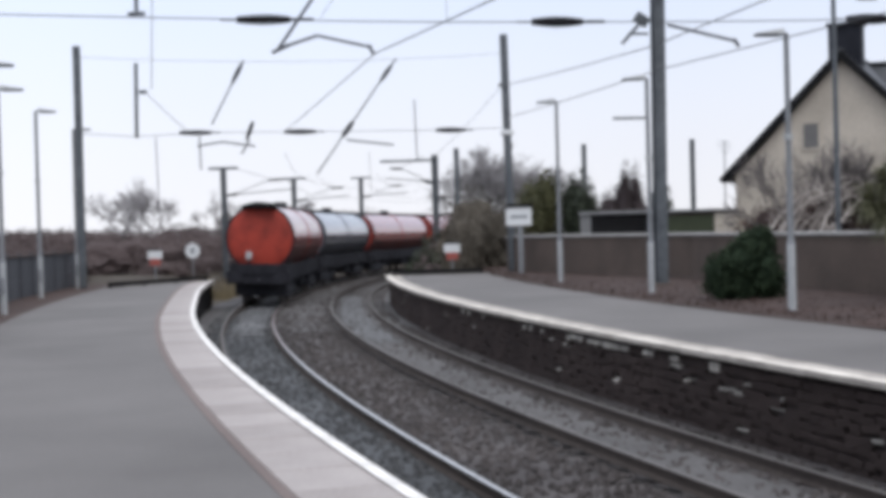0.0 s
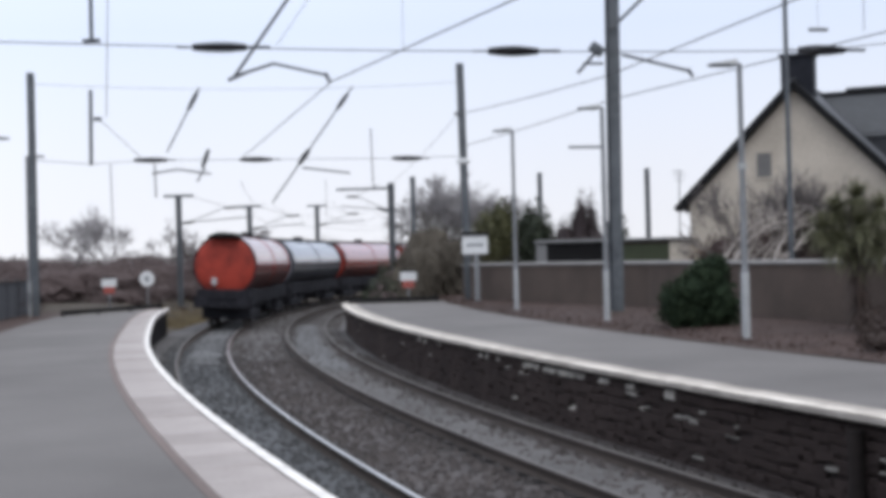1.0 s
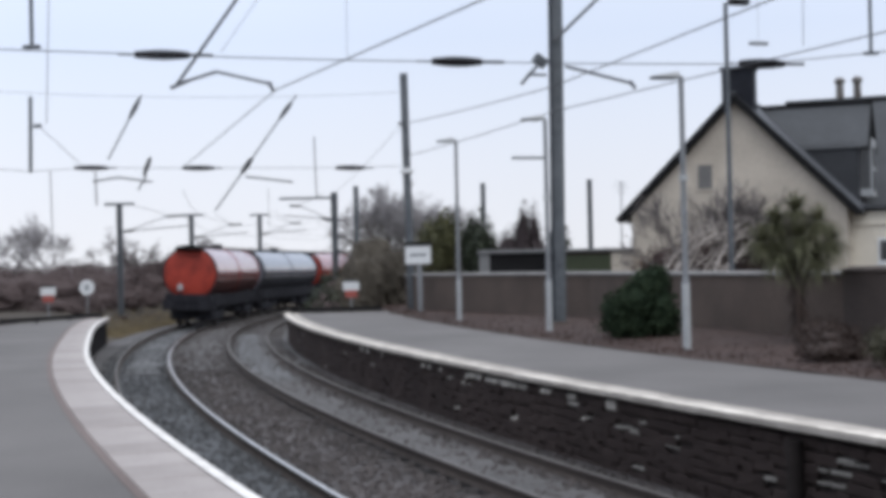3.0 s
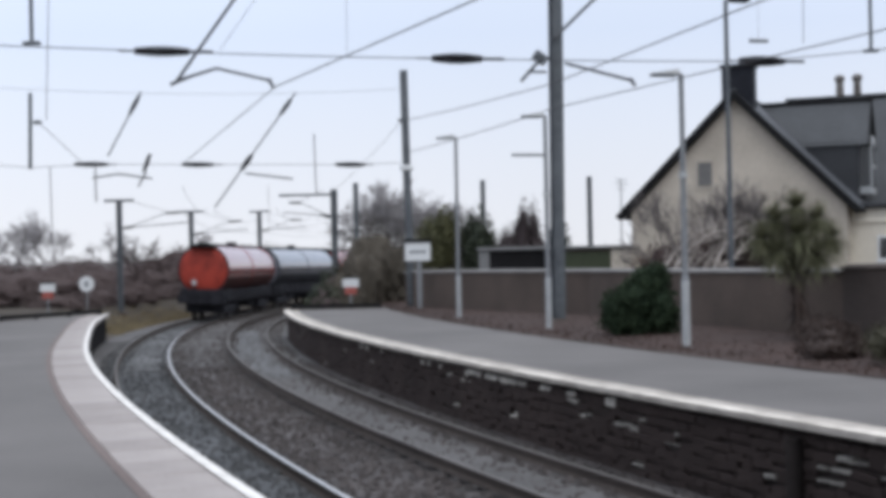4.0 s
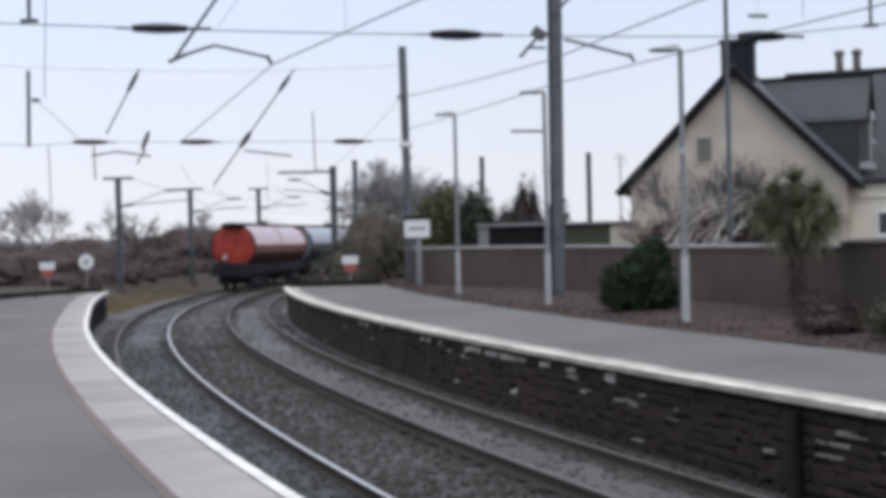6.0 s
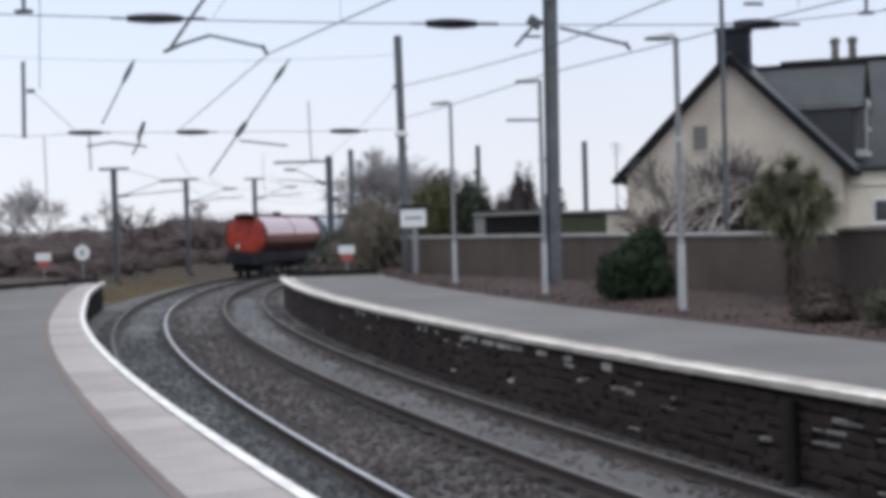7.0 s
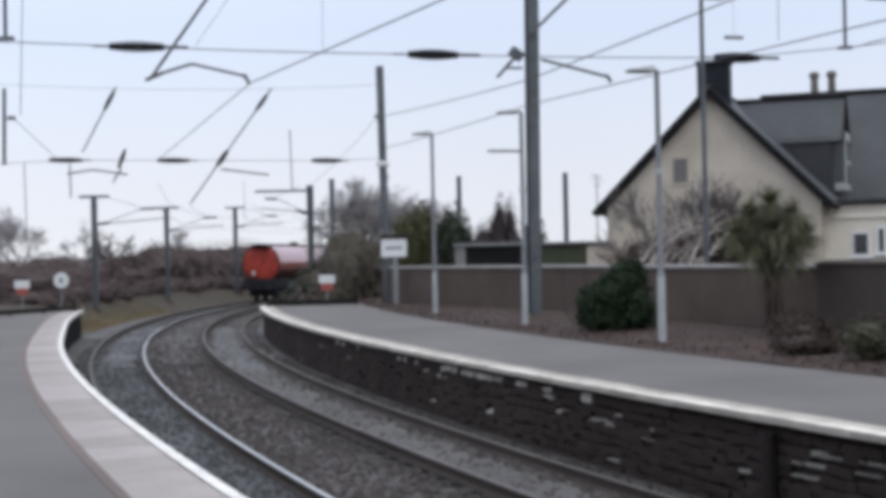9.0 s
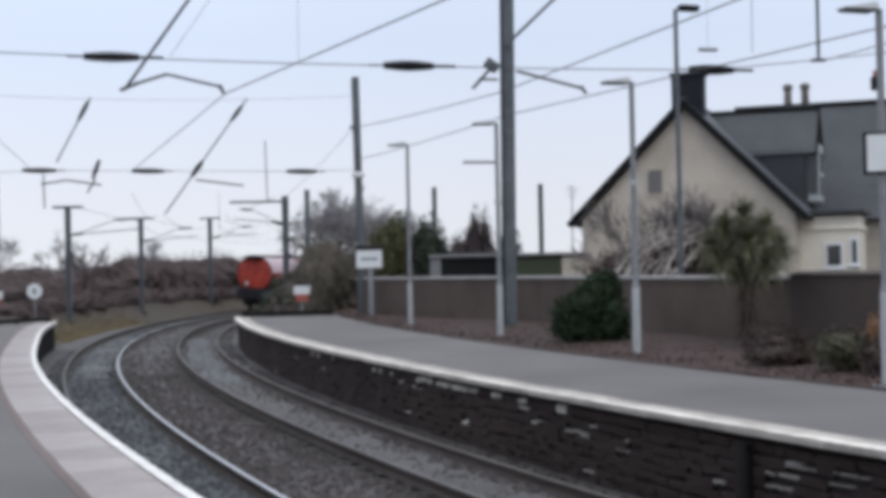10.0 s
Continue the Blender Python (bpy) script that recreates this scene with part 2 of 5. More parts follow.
def sweep(name, profile, s0, s1, mat, ds=1.0, closed=True, wobble=0.0, smooth=False, flared=False):
    """A profile of (offset, height) drawn along the track; flared: it follows the near platform's edge and skewed end."""
    rows = max(2, int((s1 - s0) / ds) + 1)
    verts, faces, k = [], [], len(profile)
    rng = np.random.default_rng(len(name) + k)
    for s in np.linspace(s0, s1, rows):
        for o, z in profile:
            along_s = min(s, skew_end(o)) if flared else s
            if flared and o > -4:
                o += flare(along_s)
            verts.append(on(along_s, o + wobble * rng.normal(), z + wobble * 0.5 * rng.normal()))
    for i in range(rows - 1):
        for j in range(k if closed else k - 1):
            a, b = i * k + j, i * k + (j + 1) % k
            faces.append((a, b, b + k, a + k))
    if closed:
        faces += [tuple(range(k))[::-1], tuple(range((rows - 1) * k, rows * k))]
    me = mesh_from(name, verts, faces, mat, smooth)
    bm = bmesh.new()
    bm.from_mesh(me)
    bmesh.ops.recalc_face_normals(bm, faces=bm.faces)
    bm.to_mesh(me)
    bm.free()
    return new(name, me)


def nearest(x, y):
    """Along and across the track for arrays of places."""
    d = (x[:, None] - CX[None, ::8]) ** 2 + (y[:, None] - CY[None, ::8]) ** 2
    i = d.argmin(1) * 8
    h = TURN[i]
    return S[i], (x - CX[i]) * np.cos(h) - (y - CY[i]) * np.sin(h)


# ---- ground: one sheet to the horizon, sunk along the railway ----
def ground_height(x, y):
    s, o = nearest(x, y)
    off = np.maximum(-2.6 - o, o - (GAP + 2.6))
    rise = np.clip((off - 0.3) / 3.2, 0, 1)
    rise = rise * rise * (3 - 2 * rise)
    past = np.clip((s - 60) / 20, 0, 1)
    high = 0.86 + 0.5 * past * np.clip((off - 3) / 10, 0, 1)
    return -0.42 + rise * (high + 0.42)


def build_ground():
    def axis(lo, hi, step):
        far = np.array([20, 60, 150, 400, 1000, 2600.0])
        return np.r_[lo - far[::-1], np.arange(lo, hi + 0.1, step), hi + far]
    gx, gy = axis(-70, 70, 1.25), axis(-40, 230, 1.5)
    xx, yy = np.meshgrid(gx, gy)
    zz = np.concatenate([ground_height(a, b) for a, b in zip(xx, yy)])
    verts = np.stack([xx.ravel(), yy.ravel(), zz], 1)
    nx = len(gx)
    idx = np.arange(nx * len(gy)).reshape(len(gy), nx)
    faces = np.stack([idx[:-1, :-1], idx[:-1, 1:], idx[1:, 1:], idx[1:, :-1]], -1).reshape(-1, 4)
    ob = new("ground", mesh_from("ground", verts, faces, GROUND, True))
    return tagged(ob, "rough brown winter grass and bare earth", "ground", kind="structure")


build_ground()

# ---- trackbed and rails ----
tagged(sweep("trackbed", [(-2.6, -0.5), (-2.5, -0.24), (-1.5, -0.2), (-0.5, -0.2), (0.6, -0.22), (1.75, -0.19), (2.9, -0.22), (GAP, -0.2), (GAP + 1.3, -0.2),
                          (GAP + 2.4, -0.26), (GAP + 2.6, -0.5)], -40, 260, BALLAST, 0.5, False, 0.015, True),
       "dark brown stone ballast under two curved tracks", "ballast", kind="structure")
tagged(sweep("cleaner_ballast", [(-1.36, -0.19), (-0.9, -0.178), (0.3, -0.18), (0.66, -0.192)], 14, 200, BALLAST_PALE, 0.5, False, 0.008, True),
       "bluish grey cleaner ballast between the near rails", "ballast", kind="structure")
# pale grey of dusty ballast; on the far bed it also paints haze
DUST_HAZE = material("dusty_ballast", (0.056, 0.053, 0.053), (0.125, 0.119, 0.119), 0.9, 14, 0.5, coarse=0.3, spread=(0.37, 0.66), depth=0.05)
for s0, low in ((43, 0.012), (52, 0.0)):
    tagged(sweep("dusty_ballast", [(o_, z_ + 0.03 - low) for o_, z_ in ((-2.3, -0.232), (-1.5, -0.2), (-0.5, -0.2), (0.6, -0.22), (1.75, -0.19), (2.9, -0.22), (GAP, -0.2), (GAP + 1.3, -0.2), (GAP + 2.2, -0.25))],
                 s0, 190, DUST_HAZE, 0.5, False, 0.014, True), "dusty grey ballast along the far part of the curve, haze put into its colour", "ballast", kind="structure")
FRESH = material("clean_ballast", (0.05, 0.0505, 0.053), (0.145, 0.146, 0.15), 0.9, 14, 0.5, coarse=0.25, spread=(0.38, 0.64), depth=0.05)
for o0, o1, s0, s1 in ((-0.64, 0.64, 42, 68), (GAP - 0.6, GAP + 0.6, 38, 66)):
    tagged(sweep("clean_ballast", [(o0, -0.2), (o0 + 0.25, -0.158), ((o0 + o1) / 2, -0.15), (o1 - 0.25, -0.158), (o1, -0.2)], s0, s1, FRESH, 0.5, False, 0.012, True),
           "pale grey fresh ballast between the rails", "ballast", kind="structure")
tagged(sweep("dusty_strip", [(GAP - 0.62, -0.198), (GAP - 0.4, -0.168), (GAP - 0.1, -0.16), (GAP + 0.3, -0.17), (GAP + 0.5, -0.198)], 14, 38, DUST_HAZE, 0.5, False, 0.012, True),
       "pale dusty ballast between the far rails", "ballast", kind="structure")
RAIL = [(-0.07, -0.16), (-0.07, -0.145), (-0.012, -0.125), (-0.012, -0.045), (-0.035, -0.035), (-0.035, -0.004), (0.035, -0.004), (0.035, -0.035),
        (0.012, -0.045), (0.012, -0.125), (0.07, -0.145), (0.07, -0.16)]


def build_track(name, centre, bright):
    root = empty(name, Matrix(), "curved railway track with steel rails on ballast", "railway track", "railway tracks", "structure")
    for side, lift in ((-0.7525, CANT), (0.7525, -CANT)):
        o = centre + side
        rail = sweep("rail", [(o + a, b + lift) for a, b in RAIL], -30, 250, RAIL_SIDE, 1.0)
        rail.parent = root
        head = sweep("rail_head", [(o - 0.033, lift - 0.003), (o - 0.028, lift), (o + 0.028, lift), (o + 0.033, lift - 0.003)], -30, 250,
                     RAIL_TOP if bright and side > 0 else RAIL_DULL, 1.0, False)
        head.parent = rail
        tagged(head, "worn running surface of the rail")
    return root


track_near = build_track("railway_track", 0.0, True)
track_far = build_track("railway_track", GAP, False)

# ---- platforms ----
END_L, END_R = 61.0, 60.0
BACK_L = -5.7


def build_platform(name, edge, side, back, end, label, thick=0.12):
    """side: +1 if the platform lies to the right of its edge."""
    q = lambda d: edge + side * d
    far = back
    body = sweep(name, [(q(0.33), -0.45), (q(0.33), TOP - thick - 0.005), (q(0.80 if side < 0 else 0.60), TOP - thick - 0.005), (q(0.80 if side < 0 else 0.60), TOP - 0.006), (far, TOP - 0.006), (far, -0.45)],
                 -25, end, ASPHALT, 1.0, flared=side < 0)
    return tagged(body, label, "platform", kind="structure")


platform_near = build_platform("platform_near", EDGE_L, -1, BACK_L, END_L, "worn grey asphalt station platform")
platform_far = build_platform("platform_far", EDGE_R, 1, 9.2, END_R, "grey asphalt station platform with pale stone edge", 0.065)

# ---- station things ----
def facing(p, q):
    return math.degrees(math.atan2(q[1] - p[1], q[0] - p[0]))


def lamp_post(place, turn, top, label="grey steel platform lamp post with a flat lantern"):
    """A stepped column with its lantern reaching along local x."""
    root = empty("lamp_post", pose(*place, 0, 0, turn), label, "lamp post", "platform lamps")
    h = top - place[2]
    part("base_column", tube(fresh(), (0, 0, 0), (0, 0, 1.35), 0.082, 0.08, 12), POLE_BASE, root, "pale grey wider lower column")
    part("base_plate", box(fresh(), (0, 0, 0.015), (0.34, 0.34, 0.03), None, 0.005), POLE, root)
    part("hatch", box(fresh(), (0.0, -0.078, 0.75), (0.10, 0.03, 0.42), None, 0.006), POLE, root)
    bm = tube(fresh(), (0, 0, 1.35), (0, 0, 1.45), 0.08, 0.06, 12)
    tube(bm, (0, 0, 1.45), (0, 0, h), 0.06, 0.052, 12)
    part("pole", bm, POLE, root)
    part("collar", tube(fresh(), (0, 0, h * 0.62), (0, 0, h * 0.62 + 0.12), 0.085, None, 12), POLE_BASE, root, "white collar")
    part("bracket", tube(fresh(), (-0.03, 0, h - 0.02), (0.28, 0, h + 0.03), 0.035, None, 8), POLE, root)
    bm = box(fresh(), (0.36, 0, h + 0.035), (0.58, 0.26, 0.13), None, 0.02)
    for v in bm.verts:  # a low wedge, thin at its tip
        if v.co.z > h + 0.035:
            v.co.z -= 0.10 * max(0.0, v.co.x - 0.1) / 0.55
            v.co.y *= 0.75
    lantern = part("lantern", bm, POLE_BASE, root, "pale grey wedge-shaped lantern housing")
    part("lens", box(fresh(), (0.38, 0, h - 0.038), (0.5, 0.2, 0.035), None, 0.01), MAST, lantern, "dark lamp cover underneath")
    return root


def mast(place, top, width=0.30, turn=0.0, lean=0.0, label="grey galvanised steel overhead line mast", foot=True):
    root = empty("overhead_mast", pose(*place, lean, 0, turn), label, "mast", "overhead line masts")
    h, w = top - place[2], width
    part("web", box(fresh(), (0, 0, h / 2), (w - 0.03, 0.02, h)), MAST, root)
    for side in (-1, 1):
        part("flange", box(fresh(), (side * (w / 2 - 0.008), 0, h / 2), (0.016, w * 0.9, h), None, 0.003), MAST, root)
    if foot:
        part("footing", box(fresh(), (0, 0, 0.0), (0.6, 0.6, 0.2), None, 0.03), WALL, root, "soiled concrete footing")
    return root


def insulator(parent, a, b, r=0.12, sheds=7):
    a, b = Vector(a), Vector(b)
    bm = tube(fresh(), a, b, r * 0.5, None, 8)
    sheds = int(sheds * 1.6)
    for i in range(sheds):
        u = (i + 0.5) / sheds
        c, wide = a.lerp(b, u), r * (0.62 + 0.38 * math.sin(math.pi * u))
        d = (b - a) / sheds * 0.8
        tube(bm, c - d / 2, c + d / 2, wide, wide * 0.72, 10)
    return part("insulator", bm, INSULATOR, parent, "dark ribbed porcelain insulator")


def wire(name, parent, a, b, r=0.014, sag=0.0, mat=None, n=10):
    a, b = Vector(a), Vector(b)
    bm, rings = fresh(), []
    side = (b - a).cross(Vector((0, 0, 1)))
    side = side.normalized() if side.length > 1e-6 else Vector((1, 0, 0))
    other = side.cross(b - a).normalized()
    steps = n if sag else 1
    for i in range(steps + 1):
        p = a.lerp(b, i / steps) - Vector((0, 0, 4 * sag * (i / steps) * (1 - i / steps)))
        rings.append([bm.verts.new(p + r * (side * math.cos(k * math.pi / 3) + other * math.sin(k * math.pi / 3))) for k in range(6)])
    for p, q in zip(rings, rings[1:]):
        for k in range(6):
            bm.faces.new((p[k], p[(k + 1) % 6], q[(k + 1) % 6], q[k]))
    bm.faces.new(rings[0][::-1]), bm.faces.new(rings[-1])
    return part(name, bm, mat or WIRE, parent)


# ---- tank train ----
PITCH, BARREL = 17.5, 16.1


def barrel_mesh(bm, length, r, a0, a1):
    """A stretch of the tank's shell, from angle a0 to a1 in degrees round its length."""
    n, rings = max(8, int((a1 - a0) / 9)), []
    for x in np.linspace(-length / 2, length / 2, 5):
        rings.append([bm.verts.new((x, r * math.cos(t), r * math.sin(t))) for t in np.radians(np.linspace(a0, a1, n + 1))])
    for p, q in zip(rings, rings[1:]):
        for i in range(n):
            bm.faces.new((p[i], p[i + 1], q[i + 1], q[i]))
    for f in bm.faces:
        f.smooth = True
        if f.normal.dot(Vector((0, f.calc_center_median().y, f.calc_center_median().z))) < 0:
            f.normal_flip()
    return bm


def end_mesh(bm, x, side, r, dish):
    """A dished tank end, with its rim at x."""
    n, rings = 40, []
    for a in np.linspace(math.pi / 2, 0.12, 8):
        rings.append([bm.verts.new((x + side * dish * math.cos(a), r * math.sin(a) * math.cos(t), r * math.sin(a) * math.sin(t))) for t in np.linspace(0, 2 * math.pi, n, False)])
    for p, q in zip(rings, rings[1:]):
        for i in range(n):
            bm.faces.new((p[i], p[(i + 1) % n], q[(i + 1) % n], q[i]))
    bm.faces.new(rings[-1])
    bmesh.ops.recalc_face_normals(bm, faces=bm.faces)
    for f in bm.faces:
        f.smooth = True
    return bm


def tank_wagon(paint, label, last=False):
    """Built round its middle at rail level, x ahead. Returns the wagon and its wheelsets with their places."""
    root = empty("tank_wagon", Matrix(), label, "tank wagon", "wagons of the train")
    r, zc = 1.33, 2.62
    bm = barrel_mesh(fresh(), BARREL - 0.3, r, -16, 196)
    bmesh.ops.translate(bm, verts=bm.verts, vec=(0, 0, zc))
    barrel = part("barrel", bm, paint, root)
    # the lower half takes the paint that has its shade in it
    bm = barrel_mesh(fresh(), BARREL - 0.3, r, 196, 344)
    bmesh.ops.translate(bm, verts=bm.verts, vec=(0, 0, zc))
    part("lower_shell", bm, RED_SHADE if paint is RED_TANK else GREY_SHADE, barrel, "lower half of the tank, shade put into its paint")
    for side in (-1, 1):
        bm = end_mesh(fresh(), side * (BARREL / 2 - 0.15), side, r, 0.2)
        bmesh.ops.translate(bm, verts=bm.verts, vec=(0, 0, zc))
        # ring coloured black to paint the shadow line between end and barrel
        rim = fresh()
        for a in np.linspace(0, 2 * math.pi, 40, False):
            b = a + 2 * math.pi / 40
            x_ = side * (BARREL / 2 - 0.12)
            tube(rim, (x_, r * math.cos(a), zc + r * math.sin(a)), (x_, r * math.cos(b), zc + r * math.sin(b)), 0.045, None, 5, False)
        part("end_rim", rim, BLACK_STEEL, barrel, "seam ring, black with the shadow beside it painted in")
        part("tank_end", bm, RED_END if paint is RED_TANK else GREY_END, barrel, "dull dished tank end")
    part("centre_sill", box(fresh(), (0, 0, 0.98), (PITCH - 1.4, 0.9, 0.46), None, 0.03), BLACK_STEEL, root)
    for x in (-2.6, 2.6):
        part("brake_gear", box(fresh(), (x, 0, 0.62), (1.6, 1.7, 0.42), None, 0.08), BLACK_STEEL, root)
    for x in (-BARREL / 2 + 0.35, 0.0, BARREL / 2 - 0.35):
        bm = fresh()
        for a in np.linspace(0, 2 * math.pi, 40, False):
            b = a + 2 * math.pi / 40
            tube(bm, (x, (r + 0.01) * math.cos(a), zc + (r + 0.01) * math.sin(a)), (x, (r + 0.01) * math.cos(b), zc + (r + 0.01) * math.sin(b)), 0.022, None, 5, False)
        part("band", bm, paint, barrel)
    bm = box(fresh(), (0, 0, zc + r + 0.06), (BARREL - 0.8, 0.62, 0.05), None, 0.01)
    for x in np.linspace(-BARREL / 2 + 0.8, BARREL / 2 - 0.8, 9):
        box(bm, (x, 0, zc + r + 0.01), (0.08, 0.5, 0.1))
    part("walkway", bm, BLACK_STEEL, root, "dark grating walkway along the top")
    bm = tube(fresh(), (0, 0, zc + r), (0, 0, zc + r + 0.2), 0.3, None, 16)
    tube(bm, (0, 0, zc + r + 0.2), (0, 0, zc + r + 0.25), 0.34, 0.25, 16)
    part("manlid", bm, BLACK_STEEL, root)
    # curved dark hood over each end
    for side in (-1, 1):
        bm = fresh()
        x0 = side * (BARREL / 2 + 0.02)
        for k in range(8):
            a, b = radians(62 + 7 * k), radians(69 + 7 * k)
            m0, m1 = Vector((x0, (r + 0.03) * math.cos(a), zc + (r + 0.03) * math.sin(a))), Vector((x0, (r + 0.03) * math.cos(b), zc + (r + 0.03) * math.sin(b)))
            mid = (m0 + m1) / 2
            box(bm, mid + Vector((side * 0.03, 0, 0)), (0.75, (m1 - m0).length * 1.08, 0.13), Euler((math.atan2(m1.z - m0.z, m1.y - m0.y), 0, 0)).to_matrix())
        ring = [(0, (r + 0.05) * math.cos(radians(a)), zc + (r + 0.05) * math.sin(radians(a))) for a in range(58, 123, 4)]
        front, back = [[bm.verts.new((x0 + side * d, y, z)) for _, y, z in ring] for d in (0.36, 0.30)]
        bm.faces.new(front), bm.faces.new(back[::-1])
        for i in range(len(ring)):
            j = (i + 1) % len(ring)
            bm.faces.new((front[i], front[j], back[j], back[i]))
        bmesh.ops.recalc_face_normals(bm, faces=bm.faces)
        part("end_hood", bm, TIMBER_DARK, root, "black top cover of the tank end")
        # dark frame added to cover the lower edge of the tank end
        bm = box(fresh(), (side * (BARREL / 2 + 0.16), 0, 1.40), (0.12, 2.3, 0.42), None, 0.02)
        for y in (-0.95, -0.32, 0.32, 0.95):
            box(bm, (side * (BARREL / 2 + 0.24), y, 1.40), (0.08, 0.1, 0.46), None, 0.01)
        part("end_frame", bm, BLACK_STEEL, root, "dark stiffened end frame, added to cover the lower tank end")
    for side in (-1, 1):
        # solebar made deep and set wide to cover the lower barrel
        bm = box(fresh(), (0, side * 1.06, 1.24), (PITCH - 1.3, 0.1, 0.62), None, 0.015)
        for x in np.linspace(-7.0, 7.0, 11):
            box(bm, (x, side * 1.12, 1.24), (0.09, 0.07, 0.54), None, 0.01)
        part("solebar", bm, BLACK_STEEL, root)
        for x in (-5.6, 5.6):
            part("saddle", box(fresh(), (x, side * 0.72, 1.38), (1.5, 0.7, 0.42), None, 0.06), BLACK_STEEL, root)
        bm = fresh() if side > 0 else None
        for y in (-0.22, 0.22) if side > 0 else ():
            tube(bm, (side * (BARREL / 2 + 0.12), y - 0.55, 1.2), (side * (BARREL / 2 + 0.12), y - 0.55, zc + 1.25), 0.022, None, 6)
        for z in np.linspace(1.35, zc + 1.2, 9) if side > 0 else ():
            tube(bm, (side * (BARREL / 2 + 0.12), -0.77, z), (side * (BARREL / 2 + 0.12), -0.33, z), 0.016, None, 6)
        if side > 0:
            part("ladder", bm, BLACK_STEEL, root)
        part("headstock", box(fresh(), (side * (PITCH / 2 - 0.62), 0, 1.06), (0.18, 2.55, 0.5), None, 0.02), BLACK_STEEL, root)
        for y in (-0.86, 0.86):
            bm = tube(fresh(), (side * (PITCH / 2 - 0.6), y, 1.05), (side * (PITCH / 2 - 0.12), y, 1.05), 0.11, 0.09, 12)
            tube(bm, (side * (PITCH / 2 - 0.13), y, 1.05), (side * (PITCH / 2 - 0.06), y, 1.05), 0.22, 0.21, 16)
            part("buffer", bm, BLACK_STEEL, root)
        part("coupling", tube(fresh(), (side * (PITCH / 2 - 0.6), 0, 1.0), (side * (PITCH / 2 - 0.02), 0, 0.9), 0.06, None, 8), BLACK_STEEL, root)
    part("pipework", box(fresh(), (0, 0, 0.85), (3.2, 1.5, 0.45), None, 0.1), BLACK_STEEL, root, "dark valves and pipes under the tank")
    wheels = []
    for x in (-5.6, 5.6):
        bm = fresh()
        for y in (-0.98, 0.98):
            box(bm, (x, y, 0.5), (3.0, 0.14, 0.40), None, 0.03)
            for dx in (-1.0, 1.0):
                box(bm, (x + dx, y * 1.03, 0.47), (0.36, 0.16, 0.34), None, 0.04)
        box(bm, (x, 0, 0.62), (0.7, 2.0, 0.40), None, 0.04)
        for dx in (-1.55, 1.55):
            box(bm, (x + dx, 0, 0.62), (0.22, 2.1, 0.62), None, 0.03)
        bogie = part("bogie", bm, BLACK_STEEL, root)
        for dx in (-1.0, 1.0):
            bm = tube(fresh(), (0, -0.95, 0), (0, 0.95, 0), 0.075, None, 10)
            for y in (-0.75, 0.75):
                tube(bm, (0, y - 0.065, 0), (0, y + 0.065, 0), 0.46, None, 24)
                tube(bm, (0, y - 0.09 * np.sign(y) - 0.015, 0), (0, y - 0.09 * np.sign(y) + 0.015, 0), 0.49, None, 24)
                for k in range(4):
                    a = k * math.pi / 2
                    box(bm, (0.25 * math.cos(a), y + 0.07 * np.sign(y), 0.25 * math.sin(a)), (0.1, 0.02, 0.1))
            w = part("wheelset", bm, WHEEL, bogie, "steel wheels on an axle")
            w.location = (x + dx, 0, 0.46)
            wheels.append((w, (x + dx, 0, 0.46)))
    if last:
        lamp = part("tail_lamp", box(fresh(), (-PITCH / 2 + 0.36, 0.38, 1.94), (0.16, 0.22, 0.3), None, 0.03), POLE_BASE, root, "pale tail lamp on its bracket")
        part("lamp_iron", box(fresh(), (-PITCH / 2 + 0.46, 0.38, 1.62), (0.04, 0.08, 0.64)), BLACK_STEEL, root)
    return root, wheels


TRAIN = [tank_wagon(RED_TANK, "red bogie tank wagon with a pale tail lamp", True)]
for colour, words in ((GREY_TANK, "grey bogie tank wagon with black underframe"), (RED_TANK, "red bogie tank wagon with black underframe"),
                      (RED_TANK, "red bogie tank wagon with black underframe"), (GREY_TANK, "grey bogie tank wagon with black underframe"),
                      (RED_TANK, "red bogie tank wagon with black underframe")):
    TRAIN.append(tank_wagon(colour, words))
REAR, SPEED = 57.4, 4.95


def wagon_pose(k, t):
    mid = REAR - 0.7 + PITCH / 2 + PITCH * k + SPEED * t
    a, b = on(mid - 5.6, 0), on(mid + 5.6, 0)
    c = (a + b) / 2
    m = pose(c.x, c.y, 0, 0, 0, facing(a, b))
    return m @ pose(0, 0, 0, math.degrees(2 * CANT / 1.505), 0, 0)


def motions():
    for k, (wagon, wheels) in enumerate(TRAIN):
        walk(wagon, [(t, wagon_pose(k, t)) for t in np.arange(0, 10.01, 0.5)])
        for w, p in wheels:
            walk(w, [(t, pose(*p, 0, math.degrees(SPEED * t / 0.46), 0)) for t in np.arange(0, 10.01, 0.1)])


